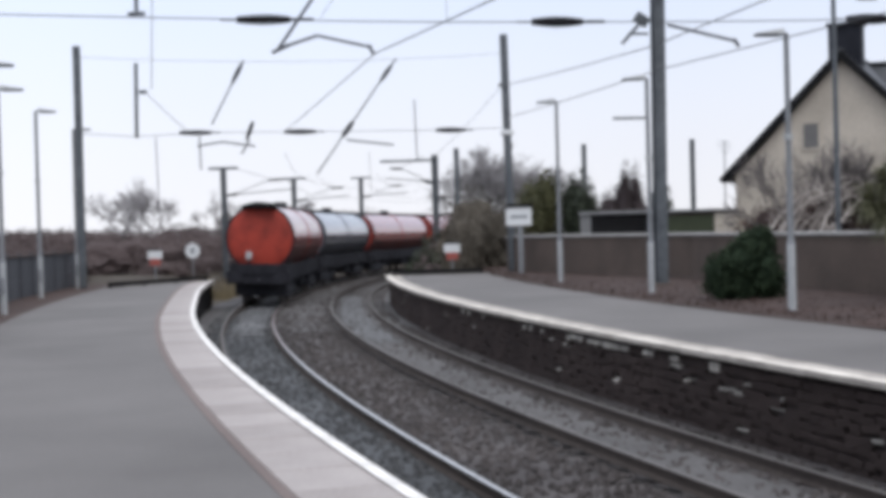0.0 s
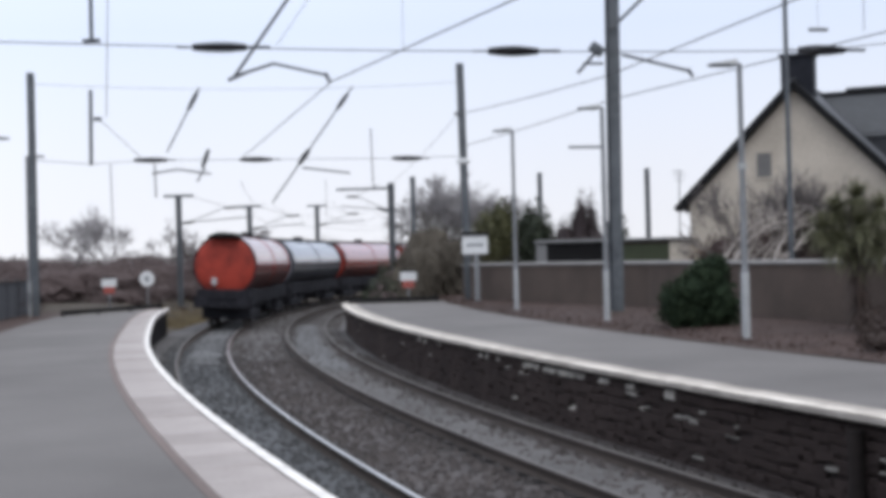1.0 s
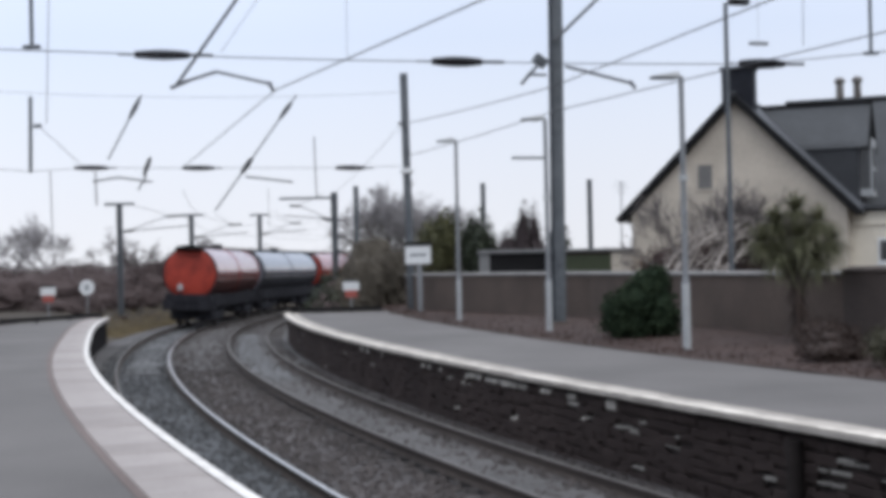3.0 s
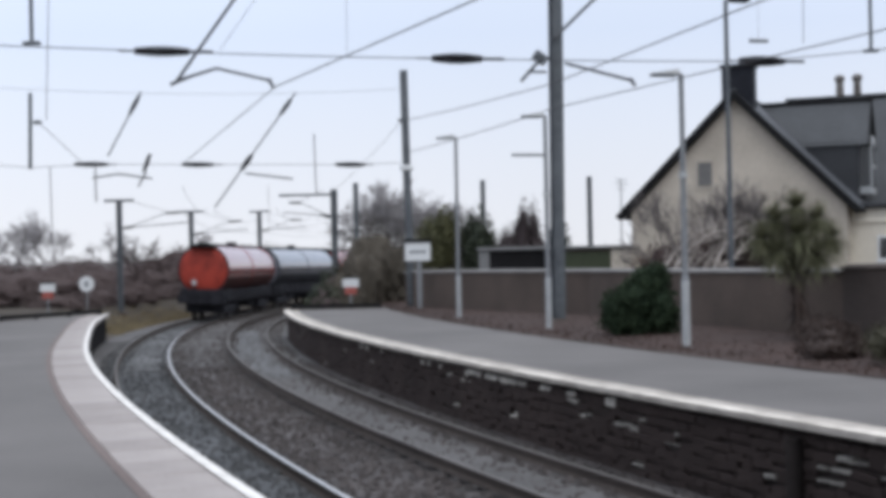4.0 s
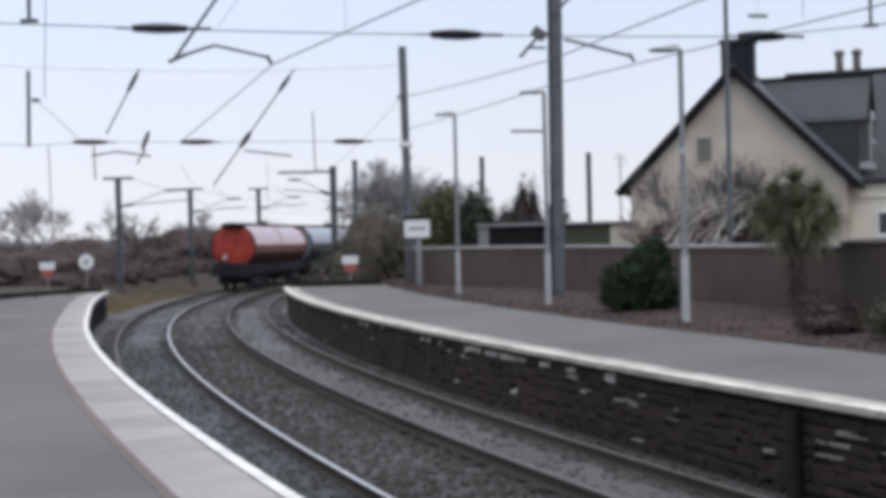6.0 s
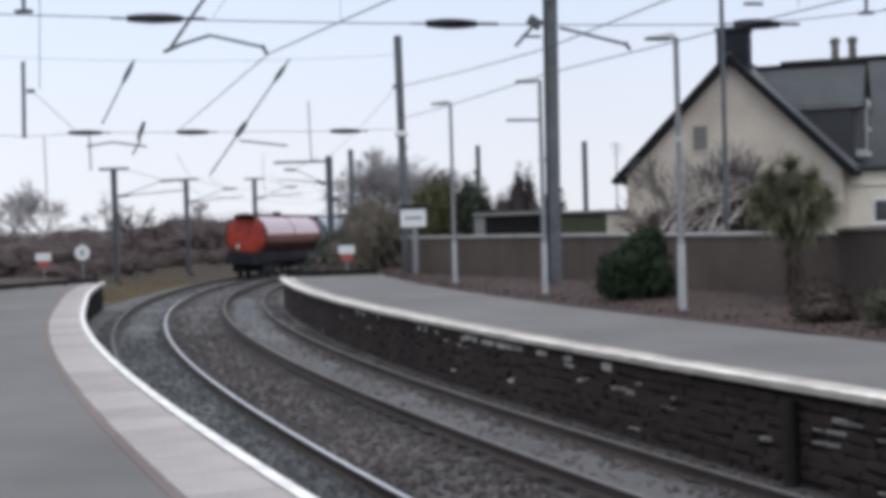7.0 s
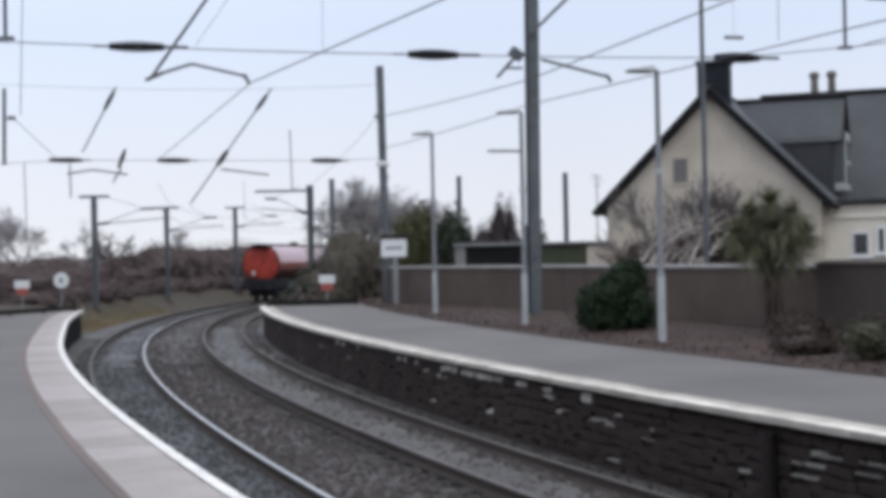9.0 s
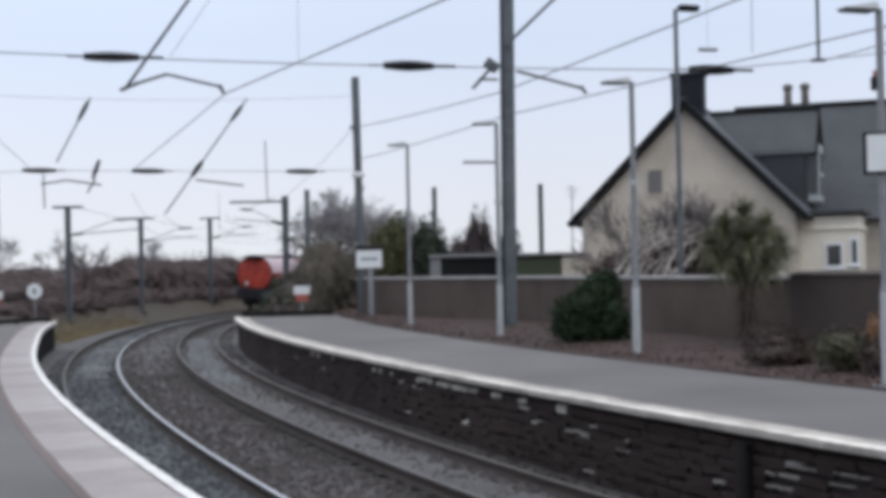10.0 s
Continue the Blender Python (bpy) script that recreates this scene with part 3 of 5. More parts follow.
# ---- house ----
def build_house():
    """Local x along the gable to the right, y back along the ridge, from its near left corner."""
    root = empty("house", pose(6.60, 52.6, 0.86, 0, 0, -22), "cream harled cottage with slate roof, gabled dormer and dark gable chimney", "house")
    w, l, eave, ridge, over = 8.15, 12.0, 3.69, 7.79, 0.35
    th = 0.3
    def wall(name, pts, shift):
        bm = fresh()
        vs = [bm.verts.new(p) for p in pts]
        f = bm.faces.new(vs)
        ext = bmesh.ops.extrude_face_region(bm, geom=[f])
        bmesh.ops.translate(bm, verts=[v for v in ext["geom"] if isinstance(v, bmesh.types.BMVert)], vec=shift)
        bmesh.ops.recalc_face_normals(bm, faces=bm.faces)
        return part(name, bm, HARLING, root)
    gable = [(0.2, 0, -0.3), (w - 0.2, 0, -0.3), (w - 0.2, 0, eave - 0.1), (w / 2, 0, ridge - 0.25), (0.2, 0, eave - 0.1)]
    front = wall("gable_wall", gable, (0, th, 0))
    wall("gable_wall", [(x, l - th, z) for x, y, z in gable], (0, th, 0))
    wall("side_wall", [(0.2, th, -0.3), (0.2, l - th, -0.3), (0.2, l - th, eave - 0.1), (0.2, th, eave - 0.1)], (th, 0, 0))
    wall("side_wall", [(w - 0.2, th, -0.3), (w - 0.2, l - th, -0.3), (w - 0.2, l - th, eave - 0.1), (w - 0.2, th, eave - 0.1)], (-th, 0, 0))
    tilt = math.atan2(ridge - eave, w / 2)
    for side in (-1, 1):
        bm = fresh()
        run = math.hypot(w / 2, ridge - eave) + over
        c = Vector((w / 2 + side * run / 2 * math.cos(tilt), l / 2, ridge - run / 2 * math.sin(tilt)))
        box(bm, c, (run, l + 0.5, 0.14), Euler((0, side * tilt, 0)).to_matrix())
        roof = part("roof", bm, SLATE, root, "grey slate roof slope")
        for j in range(22):
            d = run * (j + 0.5) / 22
            q = Vector((w / 2 + side * d * math.cos(tilt), l / 2, ridge - d * math.sin(tilt))) + Vector((side * math.sin(tilt), 0, math.cos(tilt))) * 0.085
            part("slate_course", box(fresh(), q, (run / 22 * 1.08, l + 0.5, 0.02), Euler((0, side * tilt - 0.03 * -side, 0)).to_matrix()), SLATE, roof)
        # dark verge board along the near gable
        q = c + Vector((0, -l / 2 - 0.28, -0.06))
        part("verge_board", box(fresh(), q, (run, 0.06, 0.25), Euler((0, side * tilt, 0)).to_matrix()), TIMBER_DARK, root)
        e = Vector((w / 2 + side * (run * math.cos(tilt) + 0.02), l / 2, ridge - run * math.sin(tilt) - 0.02))
        part("gutter", box(fresh(), e, (0.14, l + 0.4, 0.14), None, 0.03), TIMBER_DARK, root)
    part("ridge_tiles", box(fresh(), (w / 2, l / 2, ridge + 0.1), (0.26, l + 0.4, 0.12), None, 0.03), SLATE_DARK, root)
    bm = box(fresh(), (w / 2 + 0.12, 0.47, ridge + 0.15), (1.14, 0.75, 1.8), None, 0.02)
    box(bm, (w / 2 + 0.12, 0.47, ridge + 1.0), (1.24, 0.9, 0.14), None, 0.02)
    part("chimney", bm, CHIMNEY, root, "dark stone chimney stack on the gable")
    # rear wing with its ridge across, and its chimney
    wy, wr, we = 9.3, 8.3, 3.7
    part("wing_wall", box(fresh(), (w + 3.2, wy, we / 2 - 0.2), (7.5, 6.4, we), None, 0.02), HARLING, root)
    wt, wrun = math.atan2(wr - we, 3.4), math.hypot(wr - we, 3.4) + 0.3
    for side in (-1, 1):
        c = Vector((w / 2 + 6.0, wy + side * wrun / 2 * math.cos(wt), wr - wrun / 2 * math.sin(wt)))
        part("wing_roof", box(fresh(), c, (11.0, wrun, 0.14), Euler((-side * wt, 0, 0)).to_matrix()), SLATE, root, "grey slate wing roof")
    part("wing_ridge", box(fresh(), (w / 2 + 6.0, wy, wr + 0.07), (11.1, 0.34, 0.2), None, 0.04), TIMBER_DARK, root, "dark ridge tiles of the wing")
    bm = box(fresh(), (7.1, wy, wr - 0.28), (1.3, 0.7, 0.7), None, 0.02)
    far = part("chimney", bm, SLATE_DARK, root)
    for x in (-0.35, 0.35):
        bm = tube(fresh(), (7.1 + x, wy, wr + 0.07), (7.1 + x, wy, wr + 0.72), 0.17, 0.15, 12)
        tube(bm, (7.1 + x, wy, wr + 0.70), (7.1 + x, wy, wr + 0.9), 0.15, 0.23, 12)
        tube(bm, (7.1 + x, wy, wr + 0.9), (7.1 + x, wy, wr + 1.02), 0.23, 0.13, 12)
        part("chimney_pot", bm, POT, far, "pale brown clay pot")
    # gable window
    win = part("window", box(fresh(), (2.98, -0.005, 4.9), (0.7, 0.08, 1.04)), HARLING, root, "narrow gable window")
    part("pane", box(fresh(), (2.98, -0.05, 4.9), (0.52, 0.02, 0.86)), DULL_GLASS, win, "dusty grey pane")
    # dormer: ridge across the roof to the front wall line
    dl, dw, dz, de = 5.0, 2.6, ridge - 0.05, 6.1
    xf = w - 0.25
    cheek = lambda y: box(fresh(), ((w / 2 + 1.4 + xf) / 2, y, (eave + de) / 2 - 0.12), (xf - w / 2 - 1.4, 0.12, de - eave + 0.3))
    dormer = part("dormer", cheek(dl - dw / 2), SLATE_DARK, root, "dark slate-hung dormer")
    part("dormer_cheek", cheek(dl + dw / 2), SLATE_DARK, dormer)
    bm = fresh()
    vs = [bm.verts.new(p) for p in ((xf, dl - dw / 2, eave - 0.1), (xf, dl + dw / 2, eave - 0.1), (xf, dl + dw / 2, de), (xf, dl, dz - 0.12), (xf, dl - dw / 2, de))]
    ext = bmesh.ops.extrude_face_region(bm, geom=[bm.faces.new(vs)])
    bmesh.ops.translate(bm, verts=[v for v in ext["geom"] if isinstance(v, bmesh.types.BMVert)], vec=(0.12, 0, 0))
    bmesh.ops.recalc_face_normals(bm, faces=bm.faces)
    part("dormer_front", bm, SLATE_DARK, dormer)
    dt, dr = math.atan2(dz - de, dw / 2), math.hypot(dz - de, dw / 2) + 0.18
    for side in (-1, 1):
        c = Vector(((w / 2 + xf + 0.5) / 2, dl + side * dr / 2 * math.cos(dt), dz - dr / 2 * math.sin(dt)))
        part("dormer_roof", box(fresh(), c, (xf + 0.5 - w / 2, dr, 0.1), Euler((-side * dt, 0, 0)).to_matrix()), SLATE, dormer, "grey slate dormer roof")
        part("dormer_barge", box(fresh(), c + Vector(((xf + 0.5 - w / 2) / 2, 0, -0.03)), (0.06, dr, 0.2), Euler((-side * dt, 0, 0)).to_matrix()), TIMBER_DARK, dormer)
    part("dormer_ridge", box(fresh(), ((w / 2 + xf + 0.5) / 2, dl, dz + 0.06), (xf + 0.6 - w / 2, 0.28, 0.16), None, 0.04), TIMBER_DARK, dormer, "dark ridge tiles")
    win = part("window", box(fresh(), (xf + 0.3, dl - 0.2, 5.25), (0.5, 1.7, 2.2)), POLE_BASE, root, "white dormer window")
    for y in (-0.32, 0.32):
        for z in (4.75, 5.65):
            part("pane", box(fresh(), (xf + 0.555, dl - 0.2 + y, z), (0.02, 0.5, 0.75)), GLASS, win)
    part("pane", box(fresh(), (xf + 0.32, dl - 0.2 - 0.855, 5.3), (0.36, 0.02, 1.75)), GLASS, win)
    # bay on the front
    bm = box(fresh(), (w + 0.84, 2.7, 1.6), (2.12, 3.2, 3.8), None, 0.02)
    bay = part("bay", bm, CREAM, root, "cream painted front bay")
    part("cornice", box(fresh(), (w + 0.87, 2.7, 3.05), (2.2, 3.34, 0.16), None, 0.03), CREAM, bay)
    bm = box(fresh(), (w + 0.75, 2.7, 3.62), (2.7, 3.7, 0.16), None, 0.02)
    part("bay_roof", bm, SLATE_DARK, bay, "dark flat bay roof")
    for x, ww, hh, zz in ((w + 1.02, 0.46, 0.72, 2.08), (w + 1.72, 0.15, 0.8, 2.2)):
        fr = part("window_frame", box(fresh(), (x, 1.09, zz), (ww + 0.18, 0.06, hh + 0.2)), WHITE_FRAME, bay, "white sash window")
        part("pane", box(fresh(), (x, 1.05, zz), (ww, 0.03, hh)), GLASS, fr)
        part("window_sill", box(fresh(), (x, 1.03, zz - hh / 2 - 0.12), (ww + 0.3, 0.16, 0.08), None, 0.01), WHITE_FRAME, fr)
    return root


build_house()

# ---- boundary wall and ground strip behind the far platform ----
tagged(sweep("earth_strip", [(9.15, 0.70), (9.15, 0.93), (9.8, 0.97), (11.5, 0.99), (13.9, 1.02), (13.9, 0.7)], -25, 85, EARTH, 1.0, True, 0.02), "bare reddish brown planting strip", "soil", kind="structure")
CAP = [(13.74, 2.345), (13.74, 2.40), (13.97, 2.455), (14.21, 2.40), (14.21, 2.345)]
wall_far = tagged(sweep("wall_boundary", [(13.8, 0.7), (13.8, 2.34), (14.15, 2.34), (14.15, 0.7)], 27.4, 44, WALL, 1.0), "brown roughcast boundary wall with grey stone cap", "wall", kind="structure")
sweep("wall_cap", CAP, 27.4, 44, WALL_CAP, 1.0).parent = wall_far
wall_old = tagged(sweep("wall_boundary_old", [(13.78, 0.7), (13.78, 2.42), (14.17, 2.42), (14.17, 0.7)], -25, 27.39, WALL_DARK, 1.0), "dark stained boundary wall with worn top", "wall", kind="structure")
sweep("wall_cap", [(o_, z_ + 0.08) for o_, z_ in CAP], -25, 27.39, WALL_DARK, 1.0).parent = wall_old
a, b = on(43.9, 13.975), Vector((-1.7, 58.5, 0))
run = (b - a).length
wall_turn = new("wall_boundary_turn", mesh_of(box(fresh(), (run / 2, 0, 1.519), (run, 0.35, 1.638)), "wall_boundary_turn", WALL))
wall_turn.matrix_basis = pose(a.x, a.y, 0, 0, 0, math.degrees(math.atan2(b.y - a.y, b.x - a.x)))
tagged(wall_turn, "brown roughcast boundary wall with grey stone cap", "wall", kind="structure")
bm = fresh()
ends = [[bm.verts.new((x, y, z)) for y, z in ((-0.235, 2.342), (-0.235, 2.40), (0, 2.455), (0.235, 2.40), (0.235, 2.342))] for x in (-0.05, run + 0.05)]
bm.faces.new(ends[0]), bm.faces.new(ends[1][::-1])
for k in range(5):
    bm.faces.new((ends[0][k], ends[0][(k + 1) % 5], ends[1][(k + 1) % 5], ends[1][k]))
bmesh.ops.recalc_face_normals(bm, faces=bm.faces)
part("wall_cap", bm, WALL_CAP, wall_turn)


# ---- plants ----
TWIG = material("bare_brown_twig", (0.061, 0.046, 0.045), (0.112, 0.087, 0.084), 0.9, 3, 0.0, island=0.5, spec=0.2)
TWIG_GREY = material("bare_grey_twig", (0.09, 0.08, 0.078), (0.2, 0.18, 0.175), 0.9, 3, 0.0, island=0.8)
# paler twig grey for far trees, with the haze put into the colour
TWIG_HAZE = material("hazed_grey_twig", (0.2, 0.19, 0.195), (0.36, 0.345, 0.35), 0.9, 3, 0.0, island=0.7)
TWIG_OLIVE = material("dull_olive_brown_twig", (0.052, 0.046, 0.037), (0.1, 0.088, 0.072), 0.9, 3, 0.0, island=0.5, spec=0.2)
TWIG_RED = material("dark_red_brown_twig", (0.05, 0.034, 0.032), (0.112, 0.08, 0.075), 0.9, 3, 0.0, island=0.7, spec=0.2)
TWIG_PURPLE = material("purple_brown_twig", (0.04, 0.032, 0.033), (0.095, 0.077, 0.08), 0.9, 3, 0.0, island=0.7, spec=0.2)
TWIG_RUSSET = material("russet_twig", (0.07, 0.035, 0.025), (0.15, 0.08, 0.055), 0.9, 3, 0.0, island=0.7)
THICKET = material("thicket_shade", (0.063, 0.048, 0.047), (0.098, 0.076, 0.074), 0.95, 3, 0.2, coarse=0.4, spec=0.2)
BARK = material("bark", (0.035, 0.028, 0.024), (0.08, 0.065, 0.055), 0.9, 12, 0.6)
LEAF_GREEN = material("dark_shrub_leaf", (0.016, 0.028, 0.017), (0.038, 0.056, 0.03), 0.85, 3, 0.0, island=0.6, spec=0.15)
LEAF_OLIVE = material("olive_conifer_leaf", (0.048, 0.05, 0.02), (0.118, 0.116, 0.05), 0.7, 3, 0.0, island=0.9)
LEAF_DARK = material("dark_conifer_leaf", (0.012, 0.018, 0.010), (0.04, 0.052, 0.026), 0.7, 3, 0.0, island=0.9)
LEAF_PALM = material("palm_blade", (0.085, 0.09, 0.047), (0.18, 0.18, 0.105), 0.75, 3, 0.0, island=0.9)
LEAF_BROWN = material("russet_leaf", (0.024, 0.0145, 0.0115), (0.05, 0.031, 0.024), 0.8, 3, 0.0, island=0.9)
LEAF_BRONZE = material("bronze_green_leaf", (0.03, 0.028, 0.015), (0.06, 0.055, 0.03), 0.8, 3, 0.0, island=0.6)
LEAF_ORANGE = material("orange_leaf", (0.13, 0.065, 0.035), (0.24, 0.125, 0.065), 0.8, 3, 0.0, island=0.9)
GRASS = material("straw_grass", (0.12, 0.096, 0.056), (0.26, 0.212, 0.125), 0.9, 3, 0.0, island=0.9)


def gz(x, y):
    return float(ground_height(np.array([x]), np.array([y]))[0])


def slivers(rng, pts, length, width, droop=0.0, up=0.3):
    """Thin leaf or twig pieces at many points, as verts and quads."""
    n = len(pts)
    way = rng.normal(size=(n, 3))
    way[:, 2] += up
    way /= np.linalg.norm(way, axis=1)[:, None]
    side = np.cross(way, rng.normal(size=(n, 3)))
    side /= np.linalg.norm(side, axis=1)[:, None] + 1e-9
    le = length * rng.uniform(0.5, 1.4, (n, 1))
    wi = width * rng.uniform(0.6, 1.3, (n, 1))
    a, b = pts - way * le / 2, pts + way * le / 2
    b[:, 2] -= droop * le[:, 0]
    mid = (a + b) / 2
    v = np.stack([a, mid + side * wi / 2, b, mid - side * wi / 2], 1).reshape(-1, 3)
    f = np.arange(4 * n).reshape(-1, 4)
    return v, f


def in_blob(rng, n, c, r, shell=0.55):
    d = rng.normal(size=(n, 3))
    d /= np.linalg.norm(d, axis=1)[:, None]
    rad = rng.uniform(shell, 1.08, (n, 1)) * (1 + 0.18 * np.sin(3.1 * d[:, :1] + 2.3 * d[:, 1:2] * 2 + c[0]))
    p = np.array(c) + d * rad * np.array(r)
    return p


def lump(rng, c, r, n=10):
    """A dark uneven core that stops one from seeing through."""
    v, f = [], []
    k = 2 * n
    for i in range(n + 1):
        t = math.pi * i / n
        for j in range(k):
            a = 2 * math.pi * j / k
            q = 1 + 0.16 * math.sin(3 * a + c[0]) * math.sin(2 * t) + 0.1 * rng.normal() * math.sin(t)
            v.append((c[0] + r[0] * q * math.sin(t) * math.cos(a), c[1] + r[1] * q * math.sin(t) * math.sin(a), c[2] + r[2] * q * math.cos(t)))
    for i in range(n):
        for j in range(k):
            f.append((i * k + j, i * k + (j + 1) % k, (i + 1) * k + (j + 1) % k, (i + 1) * k + j))
    return np.array(v), np.array(f)


def joined(name, pieces, mats):
    """pieces: (verts, faces, material index)."""
    verts, faces, index, base = [], [], [], 0
    for v, f, m in pieces:
        verts.append(v)
        faces += [tuple(int(q) for q in row) for row in (np.asarray(f) + base)]
        index += [m] * len(f)
        base += len(v)
    me = bpy.data.meshes.new(name)
    me.from_pydata([tuple(map(float, p)) for p in np.concatenate(verts)], [], faces)
    for m in mats:
        me.materials.append(m)
    me.polygons.foreach_set("material_index", index)
    return me


def scrub(name, blobs, label, category, twig=TWIG, core=THICKET, per=900, length=0.5, width=0.05, seed=1, kind="stuff"):
    rng = np.random.default_rng(seed)
    pieces = []
    for x, y, rx, ry, top in blobs:
        z0 = gz(x, y) - 0.2
        h = top - z0
        c, r = (x, y, z0 + 0.35 * h), (rx, ry, 0.65 * h)
        v, f = lump(rng, c, (0.8 * rx, 0.8 * ry, 0.52 * h))
        pieces.append((v, f, 0))
        pts = in_blob(rng, int(per * max(1.0, rx * h / 6)), c, r)
        pts = pts[pts[:, 2] > z0]
        v, f = slivers(rng, pts, length, width)
        pieces.append((v, f, 1))
    ob = new(name, joined(name, pieces, (core, twig)))
    return tagged(ob, label, category, kind=kind)


def limbs(rng, verts, faces, a, way, length, r, depth, spread=0.55, stems=3):
    """Branches as tapered four-sided rods."""
    b = a + way * length
    side = np.cross(way, (0.3, 0.5, 0.8))
    side /= np.linalg.norm(side)
    other = np.cross(way, side)
    base, r = len(verts), max(r, 0.013)
    for p, q in ((a, r), (b, r * 0.68)):
        for k in range(4):
            t = k * math.pi / 2
            verts.append(p + q * (side * math.cos(t) + other * math.sin(t)))
    for k in range(4):
        faces.append((base + k, base + (k + 1) % 4, base + 4 + (k + 1) % 4, base + 4 + k))
    if depth == 0:
        return
    for _ in range(stems):
        w = way + rng.normal(size=3) * spread
        w[2] += 0.12
        w /= np.linalg.norm(w)
        limbs(rng, verts, faces, a + way * length * rng.uniform(0.55, 1.0), w, length * rng.uniform(0.6, 0.85), r * 0.6, depth - 1, spread, stems)


def bare_tree(x, y, top, spread, label, twig=TWIG_GREY, seed=3, stems=4, depth=5, lean=(0, 0), trunks=1, group="", r=None, name="bare_tree", category="tree"):
    rng = np.random.default_rng(seed)
    z0 = gz(x, y)
    h = top - z0
    root = empty(name, pose(x, y, z0), label, category, group)
    tv, tf, cv, cf = [], [], [], []
    for k in range(trunks):
        way = np.array([lean[0] + 0.25 * rng.normal() * (trunks > 1), lean[1] + 0.25 * rng.normal() * (trunks > 1), 1.0])
        way /= np.linalg.norm(way)
        r0 = r or h * 0.02
        base = np.array([0.15 * rng.normal() * (trunks > 1), 0.15 * rng.normal() * (trunks > 1), -0.1])
        limbs(rng, tv, tf, base, way, h * 0.3 + 0.1, r0, 0)
        for _ in range(stems):
            w = way + rng.normal(size=3) * spread * np.array([1, 1, 0.4])
            w /= np.linalg.norm(w)
            limbs(rng, cv, cf, base + way * (h * 0.3) * rng.uniform(0.7, 1.0), w, h * 0.24, r0 * 0.6, depth, spread, 3)
    for nm, v, f, m in (("trunk", tv, tf, BARK), ("crown", cv, cf, twig)):
        ob = new(nm, mesh_from(nm, v, f, m))
        ob.parent = root
    return root


def leafy(name, x, y, blobs, leaf, label, category, per=1500, length=0.16, width=0.09, trunk=0.1, seed=5, z=None):
    """A trunk under a crown of many separate leaves; blobs: (dx, dy, centre height, rx, ry, rz)."""
    rng = np.random.default_rng(seed)
    z0 = gz(x, y) if z is None else z
    root = empty(name, pose(x, y, z0), label, category)
    top = max(b[2] for b in blobs)
    bm = tube(fresh(), (0, 0, -0.1), (0, 0, top), trunk, trunk * 0.4, 8)
    for b in blobs:
        tube(bm, (0, 0, top * 0.3), (b[0] * 0.8, b[1] * 0.8, b[2]), trunk * 0.5, trunk * 0.2, 6)
    part("trunk", bm, BARK, root)
    pieces = []
    for dx, dy, zc, rx, ry, rz in blobs:
        v, f = lump(rng, (dx, dy, zc), (rx * 0.72, ry * 0.72, rz * 0.72), 8)
        pieces.append((v, f, 0))
        v, f = slivers(rng, in_blob(rng, per, (dx, dy, zc), (rx, ry, rz)), length, width)
        pieces.append((v, f, 0))
    ob = new("crown", joined("crown", pieces, (leaf,)))
    ob.parent = root
    return root


def cabbage_palm(x, y, z0, heads, label):
    rng = np.random.default_rng(11)
    root = empty("cabbage_palm", pose(x, y, z0), label, "palm tree")
    bm = fresh()
    for hx, hy, hz in heads:
        tube(bm, (0, 0, 0.55 * hz), (hx, hy, hz), 0.06, 0.05, 7)
    tube(bm, (0, 0, -0.1), (0, 0, 1.5), 0.10, 0.075, 8)
    part("trunk", bm, BARK, root, "slim brown trunk")
    for hx, hy, hz in heads:
        v, f = [], []
        for _ in range(560):
            d = rng.normal(size=3)
            d[2] = d[2] * 0.8 + 0.15
            d /= np.linalg.norm(d)
            le, wi = rng.uniform(0.3, 0.72), 0.009
            side = np.cross(d, (0, 0, 1.0))
            side /= np.linalg.norm(side) + 1e-9
            base = len(v)
            for k, t in enumerate((0.0, 0.4, 0.75, 1.0)):
                p = np.array((hx, hy, hz)) + d * le * t - np.array((0, 0, 0.25 * le * t * t))
                q = side * wi * (0.7, 1.0, 0.7, 0.1)[k]
                v += [p - q, p + q]
            f += [(base + 2 * k, base + 2 * k + 1, base + 2 * k + 3, base + 2 * k + 2) for k in range(3)]
        ob = new("leaf_head", mesh_from("leaf_head", v, f, LEAF_PALM))
        ob.parent = root
    v, f = [], []
    for _ in range(90):
        a, zz = rng.uniform(0, 2 * math.pi), rng.uniform(0.35, 1.3)
        le = rng.uniform(0.3, 0.6)
        d = np.array((math.cos(a), math.sin(a), 0.0))
        q = np.array((-math.sin(a), math.cos(a), 0.0)) * 0.03
        p0, p1 = np.array((0, 0, zz)) + d * 0.06, np.array((0, 0, zz - le * 0.75)) + d * (0.08 + le * 0.5)
        base = len(v)
        v += [p0 - q, p0 + q, p1 + q * 0.3, p1 - q * 0.3]
        f.append((base, base + 1, base + 2, base + 3))
    ob = new("dead_skirt", mesh_from("dead_skirt", v, f, LEAF_BROWN))
    ob.parent = root
    tagged(ob, "brown dead leaves hanging on the trunk")
    return root


def at(s, o):
    p = on(s, o)
    return p.x, p.y


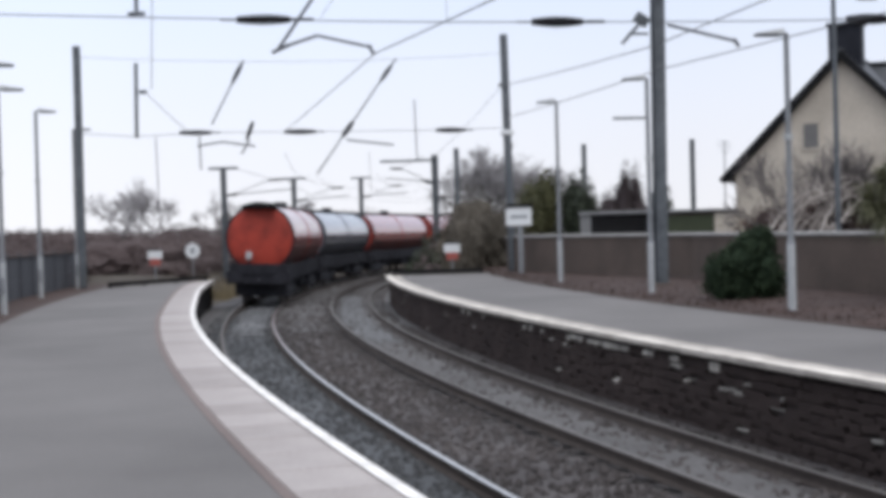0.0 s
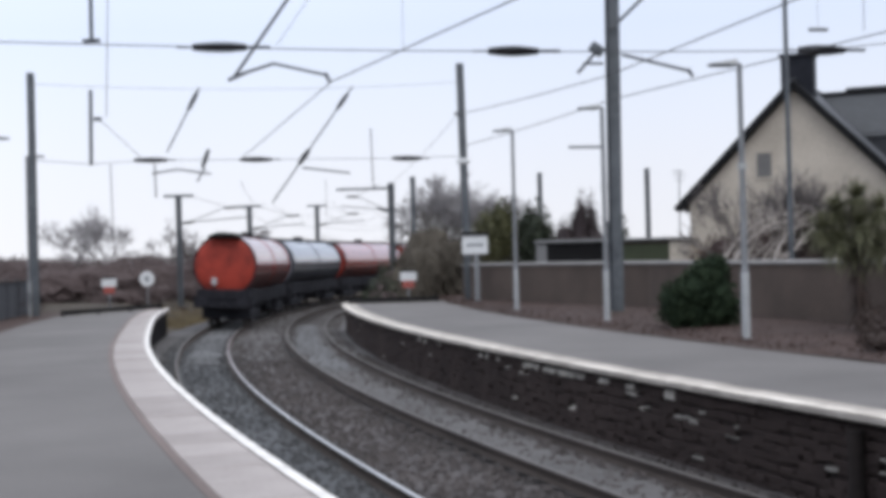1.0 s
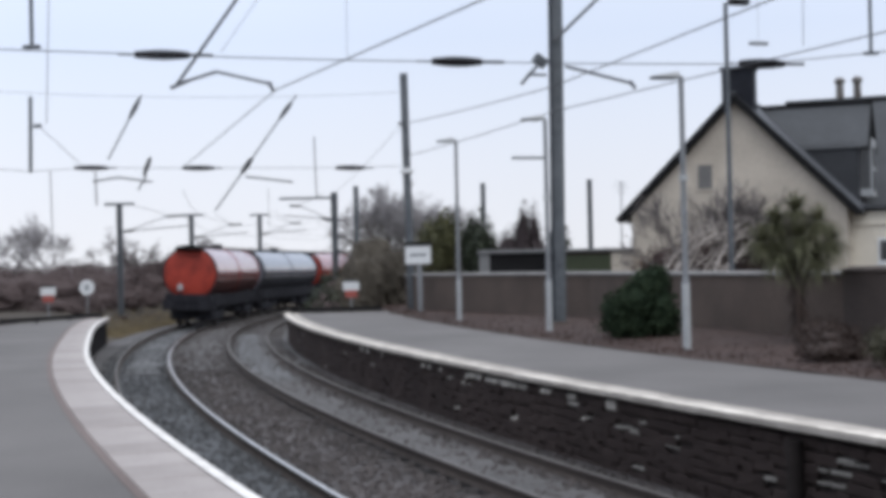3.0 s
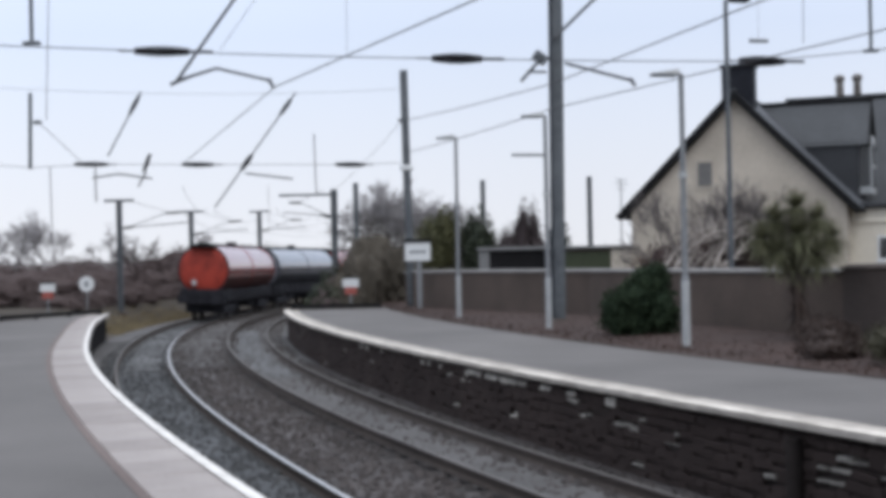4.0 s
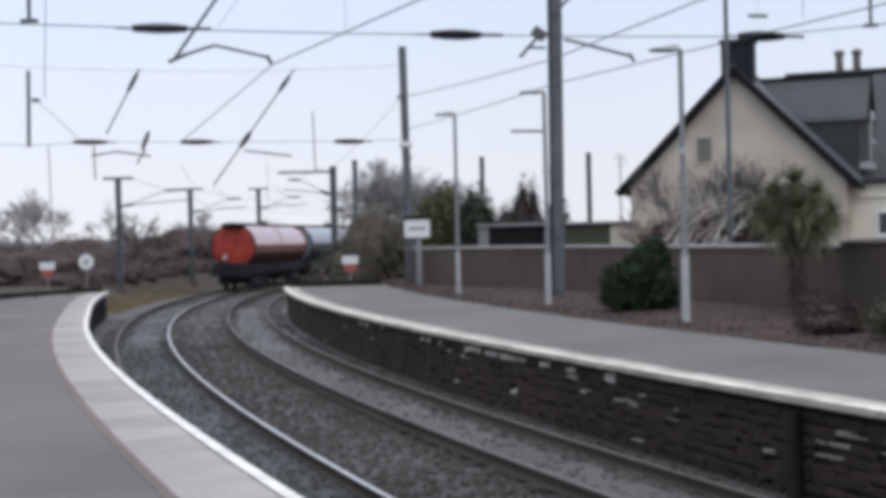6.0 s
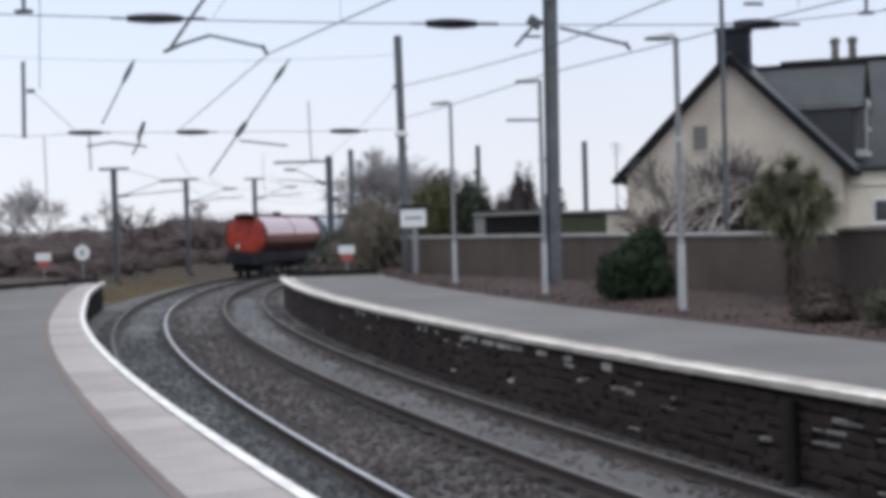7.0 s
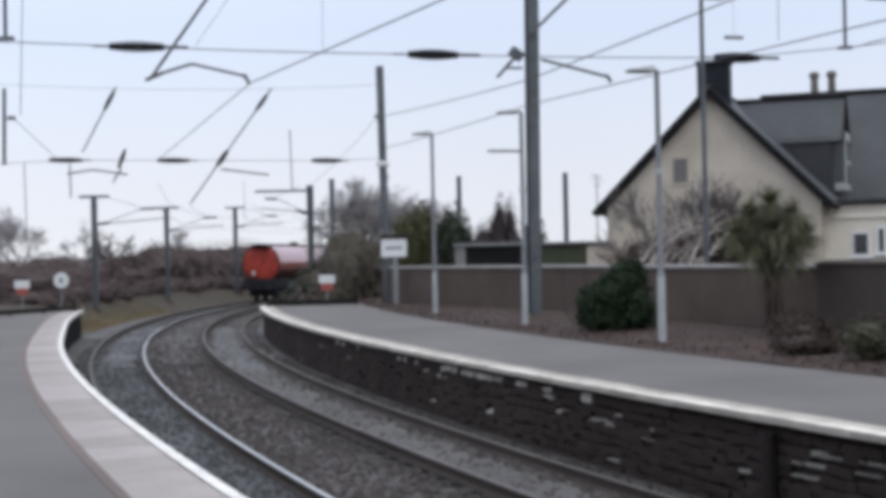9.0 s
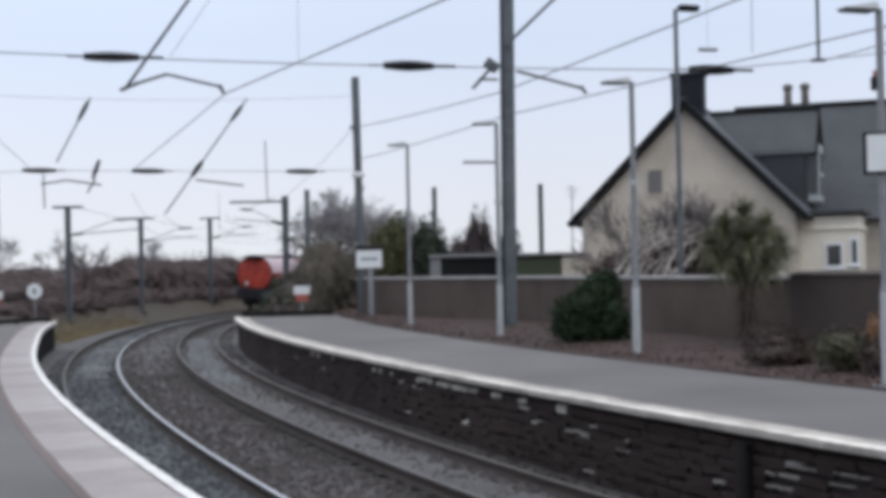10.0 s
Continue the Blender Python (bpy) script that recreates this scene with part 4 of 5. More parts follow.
# thicket behind the near platform and along the outside of the curve
rng = np.random.default_rng(21)
blobs = []
for s in np.arange(12, 66, 2.2):
    x, y = at(s, -9.5 - 0.7 * rng.random())
    blobs.append((x, y, 2.0, 2.0, 2.75 + 0.35 * rng.random()))
for s in np.arange(60, 150, 3.2):
    x, y = at(s, -10.5 - 2.0 * rng.random())
    blobs.append((x, y, 2.7, 2.7, 2.75 + 0.3 * rng.random() + 0.12 * math.sin(s * 0.31) + 1.45 * min(1.0, max(0.0, (s - 105) / 6.0))))
for s in np.arange(73, 150, 2.2):
    x, y = at(s, -6.0 - 1.2 * rng.random())
    blobs.append((x, y, 1.6, 1.6, 1.2 + 0.8 * rng.random()))
scrub("thicket", blobs, "dense bare brown thicket along the railway bank", "thicket", seed=2, per=1700, length=0.42, width=0.035)
blobs = []
for s in np.arange(68, 175, 4.0):
    x, y = at(s, -18 - 5 * rng.random())
    blobs.append((x, y, 3.6, 3.6, 2.9 + (0.6 if s < 122 else 1.5) * rng.random()))
scrub("woodland_edge", blobs, "bare brown scrub beyond the railway bank", "scrub", seed=4, per=800, length=0.7, width=0.06)
blobs = []
for s, o, t, r in ((65.0, 7.7, 2.7, 1.1), (66.5, 8.6, 3.5, 1.2), (69, 9.0, 4.5, 1.5), (72.5, 8.8, 4.6, 1.5), (78, 8.9, 4.5, 1.6), (84, 8.8, 4.4, 1.7), (91, 8.4, 4.4, 1.8), (99, 8.4, 4.4, 2.0),
                   (67.5, 10.4, 3.9, 1.2), (108, 9, 4.4, 2.5), (118, 9.5, 4.6, 2.5), (130, 10, 4.8, 2.5), (142, 10, 4.8, 2.5)):
    x, y = at(s, o)
    blobs.append((x, y, r, r, t))
scrub("thicket", blobs, "dense olive brown bushes inside the curve past the platform end", "thicket", twig=TWIG_OLIVE, core=TWIG_OLIVE, seed=6, per=1700, length=0.4, width=0.04)
blobs = [(*at(63.2, 6.9), 0.8, 0.8, 1.55), (*at(65.0, 6.8), 1.0, 1.0, 1.9), (*at(67.0, 7.0), 1.1, 1.1, 2.3), (*at(70, 7.2), 1.2, 1.2, 2.4), (*at(74, 7.4), 1.3, 1.3, 2.6)]
scrub("bramble", blobs, "low dull green brambles at the platform end", "bramble", twig=LEAF_DARK, core=THICKET, seed=7, per=1300, length=0.25, width=0.1)

# straw-coloured grass on the bank past the near platform
rng = np.random.default_rng(9)
pts = []
for _ in range(7000):
    s, o = 69 + 22 * rng.random() ** 1.2, -2.8 - abs(rng.normal()) * 0.8
    x, y = at(s, o)
    pts.append((x, y, gz(x, y) + 0.10))
v, f = slivers(rng, np.array(pts), 0.34, 0.035, 0.2, 1.6)
tagged(new("bank_grass", joined("bank_grass", [(v, f, 0)], (GRASS,))), "straw-coloured dry grass on the bank", "grass", kind="stuff")

# far low woods round the horizon
blobs = []
rng = np.random.default_rng(31)
for a in np.arange(-40, 30, 1.1):
    d = 190 + 50 * rng.random()
    x, y = d * math.sin(radians(a)), d * math.cos(radians(a))
    s_, o_ = nearest(np.array([x]), np.array([y]))
    if not -9 < o_[0] < 13:
        blobs.append((x, y, 6, 6, 3.3 + 1.6 * rng.random()))
scrub("far_woods", blobs, "distant bare woods on the horizon", "woods", twig=TWIG_GREY, seed=8, per=260, length=1.3, width=0.16)

# trees and shrubs
bare_tree(-24.5, 84, 7.3, 0.55, "bare grey tree above the brown thicket", seed=3, twig=TWIG_HAZE)
bare_tree(-28.5, 92, 7.2, 0.55, "bare grey tree above the brown thicket", seed=13, twig=TWIG_HAZE)
bare_tree(-20.5, 92, 5.8, 0.5, "bare brown tree above the brown thicket", seed=23, twig=TWIG)
bare_tree(-27, 112, 6.3, 0.5, "bare grey tree above the brown thicket", seed=33, twig=TWIG_HAZE)
bare_tree(-21, 118, 6.2, 0.5, "bare grey tree above the brown thicket", seed=43, twig=TWIG_HAZE)
bare_tree(-3.4, 84.5, 8.2, 0.62, "bare grey tree with a wide hazy crown", twig=TWIG_HAZE, seed=5, stems=11, depth=6)
bare_tree(-1.0, 86, 7.4, 0.6, "bare grey tree with a wide hazy crown", twig=TWIG_HAZE, seed=15, stems=11, depth=6)
leafy("bare_tree", 3.6, 70, [(-0.65, 0, 1.7, 0.75, 0.7, 1.75), (0.65, 0.1, 1.7, 0.7, 0.7, 1.7), (0.0, 0, 2.1, 0.6, 0.6, 2.0), (0.1, 0, 2.6, 0.36, 0.4, 2.0), (0.6, 0.1, 2.5, 0.34, 0.4, 1.95)], TWIG_PURPLE, "bushy purple-brown tree beside a shed", "tree", 1700, 0.26, 0.035, seed=7)
leafy("conifer", -0.6, 75, [(-0.3, 0, 2.4, 1.0, 1.0, 1.7), (0.4, 0.2, 2.9, 0.8, 0.8, 1.6)], LEAF_OLIVE, "rounded olive-green conifer behind the wall", "conifer", 2600, 0.22, 0.11, seed=1)
leafy("conifer", 1.4, 75, [(0, 0, 2.4, 0.95, 0.8, 1.9), (0.35, 0.1, 1.9, 0.8, 0.7, 1.4)], LEAF_DARK, "dark green conifer behind the wall", "conifer", 2400, 0.22, 0.11, seed=2)
leafy("conifer", 5.6, 73, [(0, 0, 1.9, 0.6, 0.6, 1.5)], LEAF_DARK, "dark green conifer behind the wall", "conifer", 1800, 0.22, 0.11, seed=3)
x, y = at(31.6, 11.5)
leafy("shrub", x - 0.5, y, [(-0.5, 0, 0.58, 0.46, 0.55, 0.5), (0.14, 0.1, 1.05, 0.5, 0.55, 0.52), (-0.15, -0.1, 0.8, 0.55, 0.55, 0.5), (0.42, -0.1, 0.55, 0.42, 0.55, 0.55), (0.36, 0.1, 1.25, 0.3, 0.4, 0.36), (-0.2, 0, 0.25, 0.75, 0.5, 0.34), (0.45, 0, 0.28, 0.42, 0.45, 0.34)], LEAF_GREEN,
      "dense dark green evergreen shrub on the planting strip", "shrub", 1300, 0.13, 0.06, 0.05, seed=4, z=0.98)
x, y = at(27.2, 12.6)
cabbage_palm(x, y, 0.99, ((0.0, 0, 2.75), (-0.4, 0.1, 2.5), (0.4, -0.1, 2.5), (-0.72, 0, 2.1), (0.72, 0.05, 2.1), (0.0, -0.25, 2.2), (-0.4, -0.1, 1.85), (0.42, 0.1, 1.8), (0.0, 0.2, 1.65)), "green cabbage palm with drooping narrow leaves on a slim trunk")
for s, o, r, h, leaf, words, sd in ((22.25, 10.3, 0.55, 0.34, LEAF_BROWN, "low russet brown shrub at the platform back", 1), (20.5, 10.4, 0.48, 0.62, LEAF_BRONZE, "low bronze green shrub at the platform back", 3),
                                    (19.3, 10.5, 0.5, 0.5, LEAF_BROWN, "low russet brown shrub at the platform back", 2), (21.9, 12.2, 0.26, 0.78, LEAF_ORANGE, "small orange-leaved shrub by the wall", 4),
                                    (24.4, 11.6, 0.5, 0.4, LEAF_BROWN, "low russet brown shrub at the platform back", 5), (22.3, 12.4, 0.55, 0.6, LEAF_BROWN, "russet brown shrub beside the wall", 7),
                                    (18.2, 10.8, 0.5, 0.6, LEAF_BROWN, "low russet brown shrub at the platform back", 8), (26.2, 12.6, 0.6, 0.5, LEAF_BROWN, "low russet brown shrub under the palm", 9)):
    x, y = at(s, o)
    leafy("shrub", x, y, [(0, 0, h * 0.55, r, r, h * 0.55), (r * 0.5, 0.1, h * 0.4, r * 0.7, r * 0.7, h * 0.42)], leaf, words, "shrub", 1300, 0.075, 0.032, 0.03, seed=sd, z=0.97)
for x, y, top, twig, words, sd in ((8.2, 45.4, 6.3, TWIG_GREY, "bare grey shrub before the cottage gable", 8), (9.1, 45.3, 6.0, TWIG_GREY, "bare grey shrub before the cottage gable", 9),
                                   (6.5, 46.0, 3.3, TWIG_RUSSET, "bare russet shrub before the cottage gable", 10), (9.7, 44.8, 4.9, TWIG, "bare brown shrub before the cottage gable", 12),
                                   (7.4, 45.8, 3.6, TWIG, "bare brown shrub before the cottage gable", 14), (8.3, 45.6, 4.1, TWIG, "bare brown shrub before the cottage gable", 18)):
    bare_tree(x, y, top, 0.5, words, twig=twig, seed=sd, stems=3, depth=4, trunks=3, r=0.06, lean=(0.25, 0), name="bare_shrub", category="shrub")


for x, y, r, h, sd in ((6.9, 45.2, 0.75, 1.3, 31), (8.0, 45.4, 0.9, 1.5, 32), (9.2, 45.4, 0.95, 1.45, 33)):
    leafy("shrub", x, y, [(0, 0, h, r, 0.7, h), (r * 0.6, 0.1, h * 0.8, r * 0.7, 0.6, h * 0.85), (-r * 0.5, 0, h * 0.7, r * 0.6, 0.6, h * 0.75)], TWIG_RED,
          "dense red-brown leafless shrub behind the boundary wall", "shrub", 1100, 0.3, 0.03, 0.05, seed=sd)


def arching_shrub(x, y, stems, label, seed):
    """Long pale stems that rise and bow over to one side, with short twigs along them."""
    rng = np.random.default_rng(seed)
    z0 = gz(x, y)
    root = empty("bare_shrub", pose(x, y, z0), label, "shrub")
    for k in range(stems):
        rise, run, back = rng.uniform(2.0, 3.3), rng.uniform(0.8, 3.0), rng.uniform(-0.5, 0.5)
        bm, last, r = fresh(), None, rng.uniform(0.045, 0.075)
        foot = Vector((0.3 * rng.normal(), 0.2 * rng.normal(), -0.1))
        for j in range(9):
            u = j / 8
            p = foot + Vector((run * u ** 1.6, back * u, rise * (1.5 * u - 0.5 * u ** 3)))
            if last is not None:
                tube(bm, last, p, r * (1.05 - 0.8 * (u - 0.125)), r * (1.05 - 0.8 * u), 6)
                if j > 2:
                    for _ in range(3):
                        q = p + Vector((rng.normal() * 0.3, rng.normal() * 0.3, abs(rng.normal()) * 0.4))
                        tube(bm, p, q, 0.016, 0.008, 4)
            last = p
        part("stem", bm, TWIG_BOLD, root)
    return root


TWIG_BOLD = material("pale_arching_stem", (0.22, 0.195, 0.18), (0.6, 0.55, 0.51), 0.9, 2, 0.0, coarse=0.6, each=0.7)
arching_shrub(6.7, 43.9, 6, "shrub of pale arching stems before the cottage gable", 3)
arching_shrub(7.5, 43.7, 6, "shrub of pale arching stems before the cottage gable", 4)


# ---- sheds behind the wall ----
def build_shed():
    root = empty("shed", pose(1.3, 62.0, 0.86, 0, 0, -3), "long low flat-roofed shed with dark shutters and grey roof edge", "shed")
    part("body", box(fresh(), (3.1, 2.0, 1.15), (6.1, 4.0, 2.4), None, 0.02), WALL, root)
    part("flat_roof", box(fresh(), (3.1, 1.95, 2.43), (6.4, 4.3, 0.13), None, 0.02), CONCRETE, root, "grey roof edge")
    part("door", box(fresh(), (1.65, -0.03, 1.35), (2.9, 0.06, 2.0)), TIMBER_DARK, root, "black shutter")
    part("door", box(fresh(), (4.85, -0.03, 1.3), (2.4, 0.06, 1.85)), LEAF_DARK, root, "dark green shutter")
    part("post", box(fresh(), (0.2, -0.05, 1.2), (0.46, 0.1, 2.3)), CONCRETE, root, "grey end pier")
    part("post", box(fresh(), (3.4, -0.05, 1.2), (0.3, 0.1, 2.3)), WALL, root)
    return root


build_shed()
root = empty("outhouse", pose(6.3, 52.0, 0.86, 0, 0, -10), "small cream outhouse beside the cottage", "outhouse")
part("body", box(fresh(), (0, 1.0, 1.1), (0.75, 1.8, 2.3), None, 0.02), HARLING, root)
part("flat_roof", box(fresh(), (0, 1.0, 2.33), (0.9, 2.0, 0.14), None, 0.02), WALL_CAP, root)

part("aerial_pole", tube(fresh(), (-0.02, 1.0, 2.39), (0.0, 1.0, 4.9), 0.025, 0.02, 6), MAST, root, "thin aerial pole")
for z, wide in ((4.85, 0.55), (4.7, 0.7), (4.5, 0.45), (3.6, 0.35)):
    part("aerial_rod", box(fresh(), (0, 1.0, z), (wide * 0.8, 0.02, 0.02), Euler((0, 0.15, 0.4)).to_matrix()), MAST, root)

# ---- lamps on the platforms ----
for s, o, top in ((18.0, 9.45, 6.3), (26.8, 9.88, 6.38), (36.2, 10.2, 6.5), (46.0, 10.0, 6.78)):
    p = on(s, o, 0.93)
    post = lamp_post(p, heading(s) + 90, top)
    if s == 36.2:
        part("bracket", box(fresh(), (0.45, 0, 4.55), (0.95, 0.06, 0.07), None, 0.01), POLE, post, "plain side arm")
    if s == 18.0:
        yaw = Euler((0, 0, radians(161 - heading(s) - 90))).to_matrix()
        board = part("notice", box(fresh(), yaw @ Vector((-0.16, 0.1, 3.32)), (0.74, 0.03, 0.52), yaw, 0.005), SIGN_WHITE, post, "white notice board")
        part("notice_frame", box(fresh(), yaw @ Vector((-0.16, 0.07, 3.32)), (0.84, 0.03, 0.6), yaw, 0.005), TIMBER_DARK, board, "dark frame of the notice")
        part("sounder", box(fresh(), (0.0, -0.1, 4.33), (0.13, 0.12, 0.2), None, 0.02), TIMBER_DARK, post, "small dark box on the pole")
        part("beacon", tube(fresh(), (0.0, -0.1, 4.43), (0.0, -0.1, 4.52), 0.05, 0.04, 10), SIGN_RED, post, "small red beacon")
for s, o, top in ((33.8, -5.85, 6.66), (38.5, -6.2, 6.62), (47.8, -6.62, 6.9), (55.3, -6.7, 6.9)):
    p = on(s, o, gz(*on(s, o).xy))
    lamp_post(p, heading(s) - 90, top)
root = empty("street_lamp", pose(7.80, 39.2, 0.86, 0, 0, 20), "tall slim street lamp behind the boundary wall", "street lamp")
part("column", tube(fresh(), (0, 0, -0.1), (0, 0, 9.0), 0.085, 0.06, 10), MAST, root)
part("arm", tube(fresh(), (0, 0, 8.96), (0.4, 0, 9.05), 0.035, None, 8), POLE, root)
part("lantern", box(fresh(), (0.42, 0, 9.05), (0.62, 0.28, 0.17), None, 0.04), TIMBER_DARK, root, "dark lantern")

# ---- fence and soil behind the near platform ----
tagged(sweep("earth_strip", [(-7.6, 0.7), (-7.6, 0.9), (-6.7, 0.905), (-5.72, 0.895), (-5.72, 0.7)], -25, 60, EARTH, 1.0, True, 0.015), "bare reddish brown soil behind the platform", "soil", kind="structure")
root = empty("fence", Matrix(), "low dark grey boarded fence behind the platform", "fence")
FENCE = material("slate_grey_fence", (0.035, 0.038, 0.046), (0.085, 0.09, 0.102), 0.85, 9, 0.2, coarse=0.8, each=0.4)
board = None
for s in np.arange(24.0, 58.0, 2.0):
    p, q = on(s, -7.3, 0.88), on(s + 2.0, -7.3, 0.88)
    post = part("post", box(fresh(), (0, 0, 0.72), (0.11, 0.11, 1.5), None, 0.01), FENCE, root)
    post.matrix_basis = pose(p.x, p.y, p.z, 0, 0, facing(p, q))
    rail = part("rail", box(fresh(), ((q - p).length / 2, 0.0, 1.38), ((q - p).length, 0.13, 0.07), None, 0.008), LEAF_BROWN, root, "brown top rail")
    rail.matrix_basis = pose(p.x, p.y, p.z, 0, 0, facing(p, q))
    for k in range(13):
        if board is None:
            board = part("board", box(fresh(), (0, 0, 0.68), (0.135, 0.025, 1.32), None, 0.005), FENCE, root)
            ob = board
        else:
            ob = new("board", board.data)
            ob.parent = root
        c = p.lerp(q, (k + 0.5) / 13)
        ob.matrix_basis = pose(c.x, c.y, p.z, 0, 0, facing(p, q))

# ---- signs ----
p = on(56.5, 10.1, 0.93)
root = empty("station_sign", pose(p.x, p.y, p.z, 0, 0, 0), "white station sign board with dark hood on a broad post", "sign")
board = part("board", box(fresh(), (0.08, 0, 2.26), (1.0, 0.05, 0.72), None, 0.01), SIGN_WHITE, root, "white board with grey writing")
part("lettering", box(fresh(), (0.08, -0.03, 2.25), (0.66, 0.006, 0.12)), SIGN_GREY, board, "bar of grey writing")
part("hood", box(fresh(), (0.08, 0, 2.69), (1.08, 0.14, 0.15), None, 0.01), TIMBER_DARK, root)
part("post", box(fresh(), (0.13, 0.07, 0.95), (0.2, 0.09, 1.95), None, 0.01), POLE, root)


def end_sign(x, y, low, label):
    z0 = gz(x, y)
    root = empty("warning_sign", pose(x, y, z0), label, "sign", "platform end signs")
    part("post", tube(fresh(), (0, 0.03, -0.1), (0, 0.03, low + 0.6 - z0), 0.04, None, 8), POLE, root)
    part("upper_board", box(fresh(), (0, 0, low + 0.41 - z0), (0.68, 0.03, 0.36), None, 0.008), SIGN_WHITE, root, "white upper panel")
    part("cap", box(fresh(), (0, 0, low + 0.65 - z0), (0.6, 0.06, 0.08), None, 0.01), TIMBER_DARK, root, "dark top edge")
    part("lower_board", box(fresh(), (0, -0.003, low + 0.08 - z0), (0.5, 0.03, 0.3), None, 0.008), SIGN_RED, root, "red lower panel")
    return root


end_sign(-18.1, 63.4, 1.55, "white over red warning sign past the platform end")
end_sign(*on(61.3, 7.8).xy, 1.55, "white over red warning sign past the platform end")
x, y = -16.45, 63.8
root = empty("round_sign", pose(x, y, gz(x, y)), "round white sign on a grey post past the platform end", "sign")
part("post", tube(fresh(), (0, 0.03, -0.1), (0, 0.03, 2.35 - gz(x, y)), 0.035, None, 8), POLE, root)
bm = tube(fresh(), (0, 0.015, 2.1 - gz(x, y)), (0, -0.015, 2.1 - gz(x, y)), 0.34, None, 28)
disc = part("disc", bm, SIGN_WHITE, root, "white disc")
part("lettering", box(fresh(), (0, -0.02, 2.1 - gz(x, y)), (0.18, 0.006, 0.26)), SIGN_GREY, disc, "bar of grey figures")

# black end rails of both platforms
for o0, o1, s0, s1 in ((-2.4, BACK_L + 0.2, 60.1, skew_end(BACK_L) - 0.1), (EDGE_R + 0.3, 9.0, END_R - 0.1, END_R - 0.1)):
    a, b = on(s0, o0, TOP), on(s1, o1, TOP)
    root = empty("end_barrier", pose(a.x, a.y, TOP, 0, 0, facing(a, b)), "low black timber barrier across the platform end", "barrier", "platform end barriers")
    n = (b - a).length
    part("rail", box(fresh(), (n / 2, 0, 0.13), (n, 0.08, 0.16), None, 0.01), TIMBER_DARK, root)
    for x in np.linspace(0.1, n - 0.1, 4):
        part("foot", box(fresh(), (x, 0, 0.025), (0.1, 0.1, 0.06)), TIMBER_DARK, root)

# ---- overhead line ----
p = on(40.2, 11.7, 0.95)
near_mast = mast(p, 11.3, 0.36, heading(40), 0.6)
mast(on(39.8, -15.5, 0.86), 11.3, 0.36, heading(40))
mast(on(39.8, 27.0, 0.86), 11.3, 0.36, heading(40))
m59 = mast(on(59.0, 10.15, 0.9), 10.65, 0.32, heading(59), -0.8)
part("collar", box(fresh(), (0, 0, 5.75), (0.42, 0.5, 0.22), None, 0.03), SIGN_WHITE, m59, "white band round the mast")
mast(on(55.3, -6.5, 0.8), 10.0, 0.27, heading(55))
mast((2.2, 90.8, 0.85), 8.0, 0.3)
mast((8.9, 89.3, 0.85), 8.0, 0.3)
mast((-4.92, 74.8, gz(-4.92, 74.8)), 7.05, 0.3, heading(75))


def cantilever_mast(s, o, top, reach, wide=0.3):
    """A mast with a level boom towards the track, its stay and insulators."""
    p = on(s, o)
    z0 = gz(p.x, p.y)
    root = mast((p.x, p.y, z0), top, wide, heading(s) - 90 if reach > 0 else heading(s) + 90, label="grey steel mast with a level boom over the track")
    h, k = top - z0, abs(reach)
    part("boom", box(fresh(), (0.0, 0, h - 0.02), (1.6, 0.12, 0.14), None, 0.01) if reach > 0 else box(fresh(), (k / 2 - 0.05, 0, h - 0.3), (k + 0.3, 0.10, 0.13), None, 0.01), MAST, root)
    part("stay", tube(fresh(), (0.1, 0, h - 1.6), (k * 0.62, 0, h - 0.75), 0.025, None, 6), MAST, root)
    wire("tie_wire", root, (0.6, 0, h - 0.05), (k * 0.72, 0, h - 0.75), 0.015)
    insulator(root, (k * 0.62, 0, h - 0.75), (k * 0.85, 0, h - 0.7), 0.08, 5)
    part("registration_arm", tube(fresh(), (0.15, 0, h - 1.5), (k * 0.95, 0, h - 1.25), 0.03, None, 6), WIRE, root)
    insulator(root, (0.2, 0, h - 1.5), (0.8, 0, h - 1.45), 0.09, 5)
    return root


for s, o, top, reach in ((78.5, -4.65, 6.45, 4.0), (95.0, -4.55, 6.45, 4.0), (111.0, -4.7, 7.0, 4.0), (82.0, 6.65, 7.0, -3.0), (128.0, -5.0, 7.0, 4.2)):
    cantilever_mast(s, o, top, reach, 0.36 if reach < 0 else 0.28)


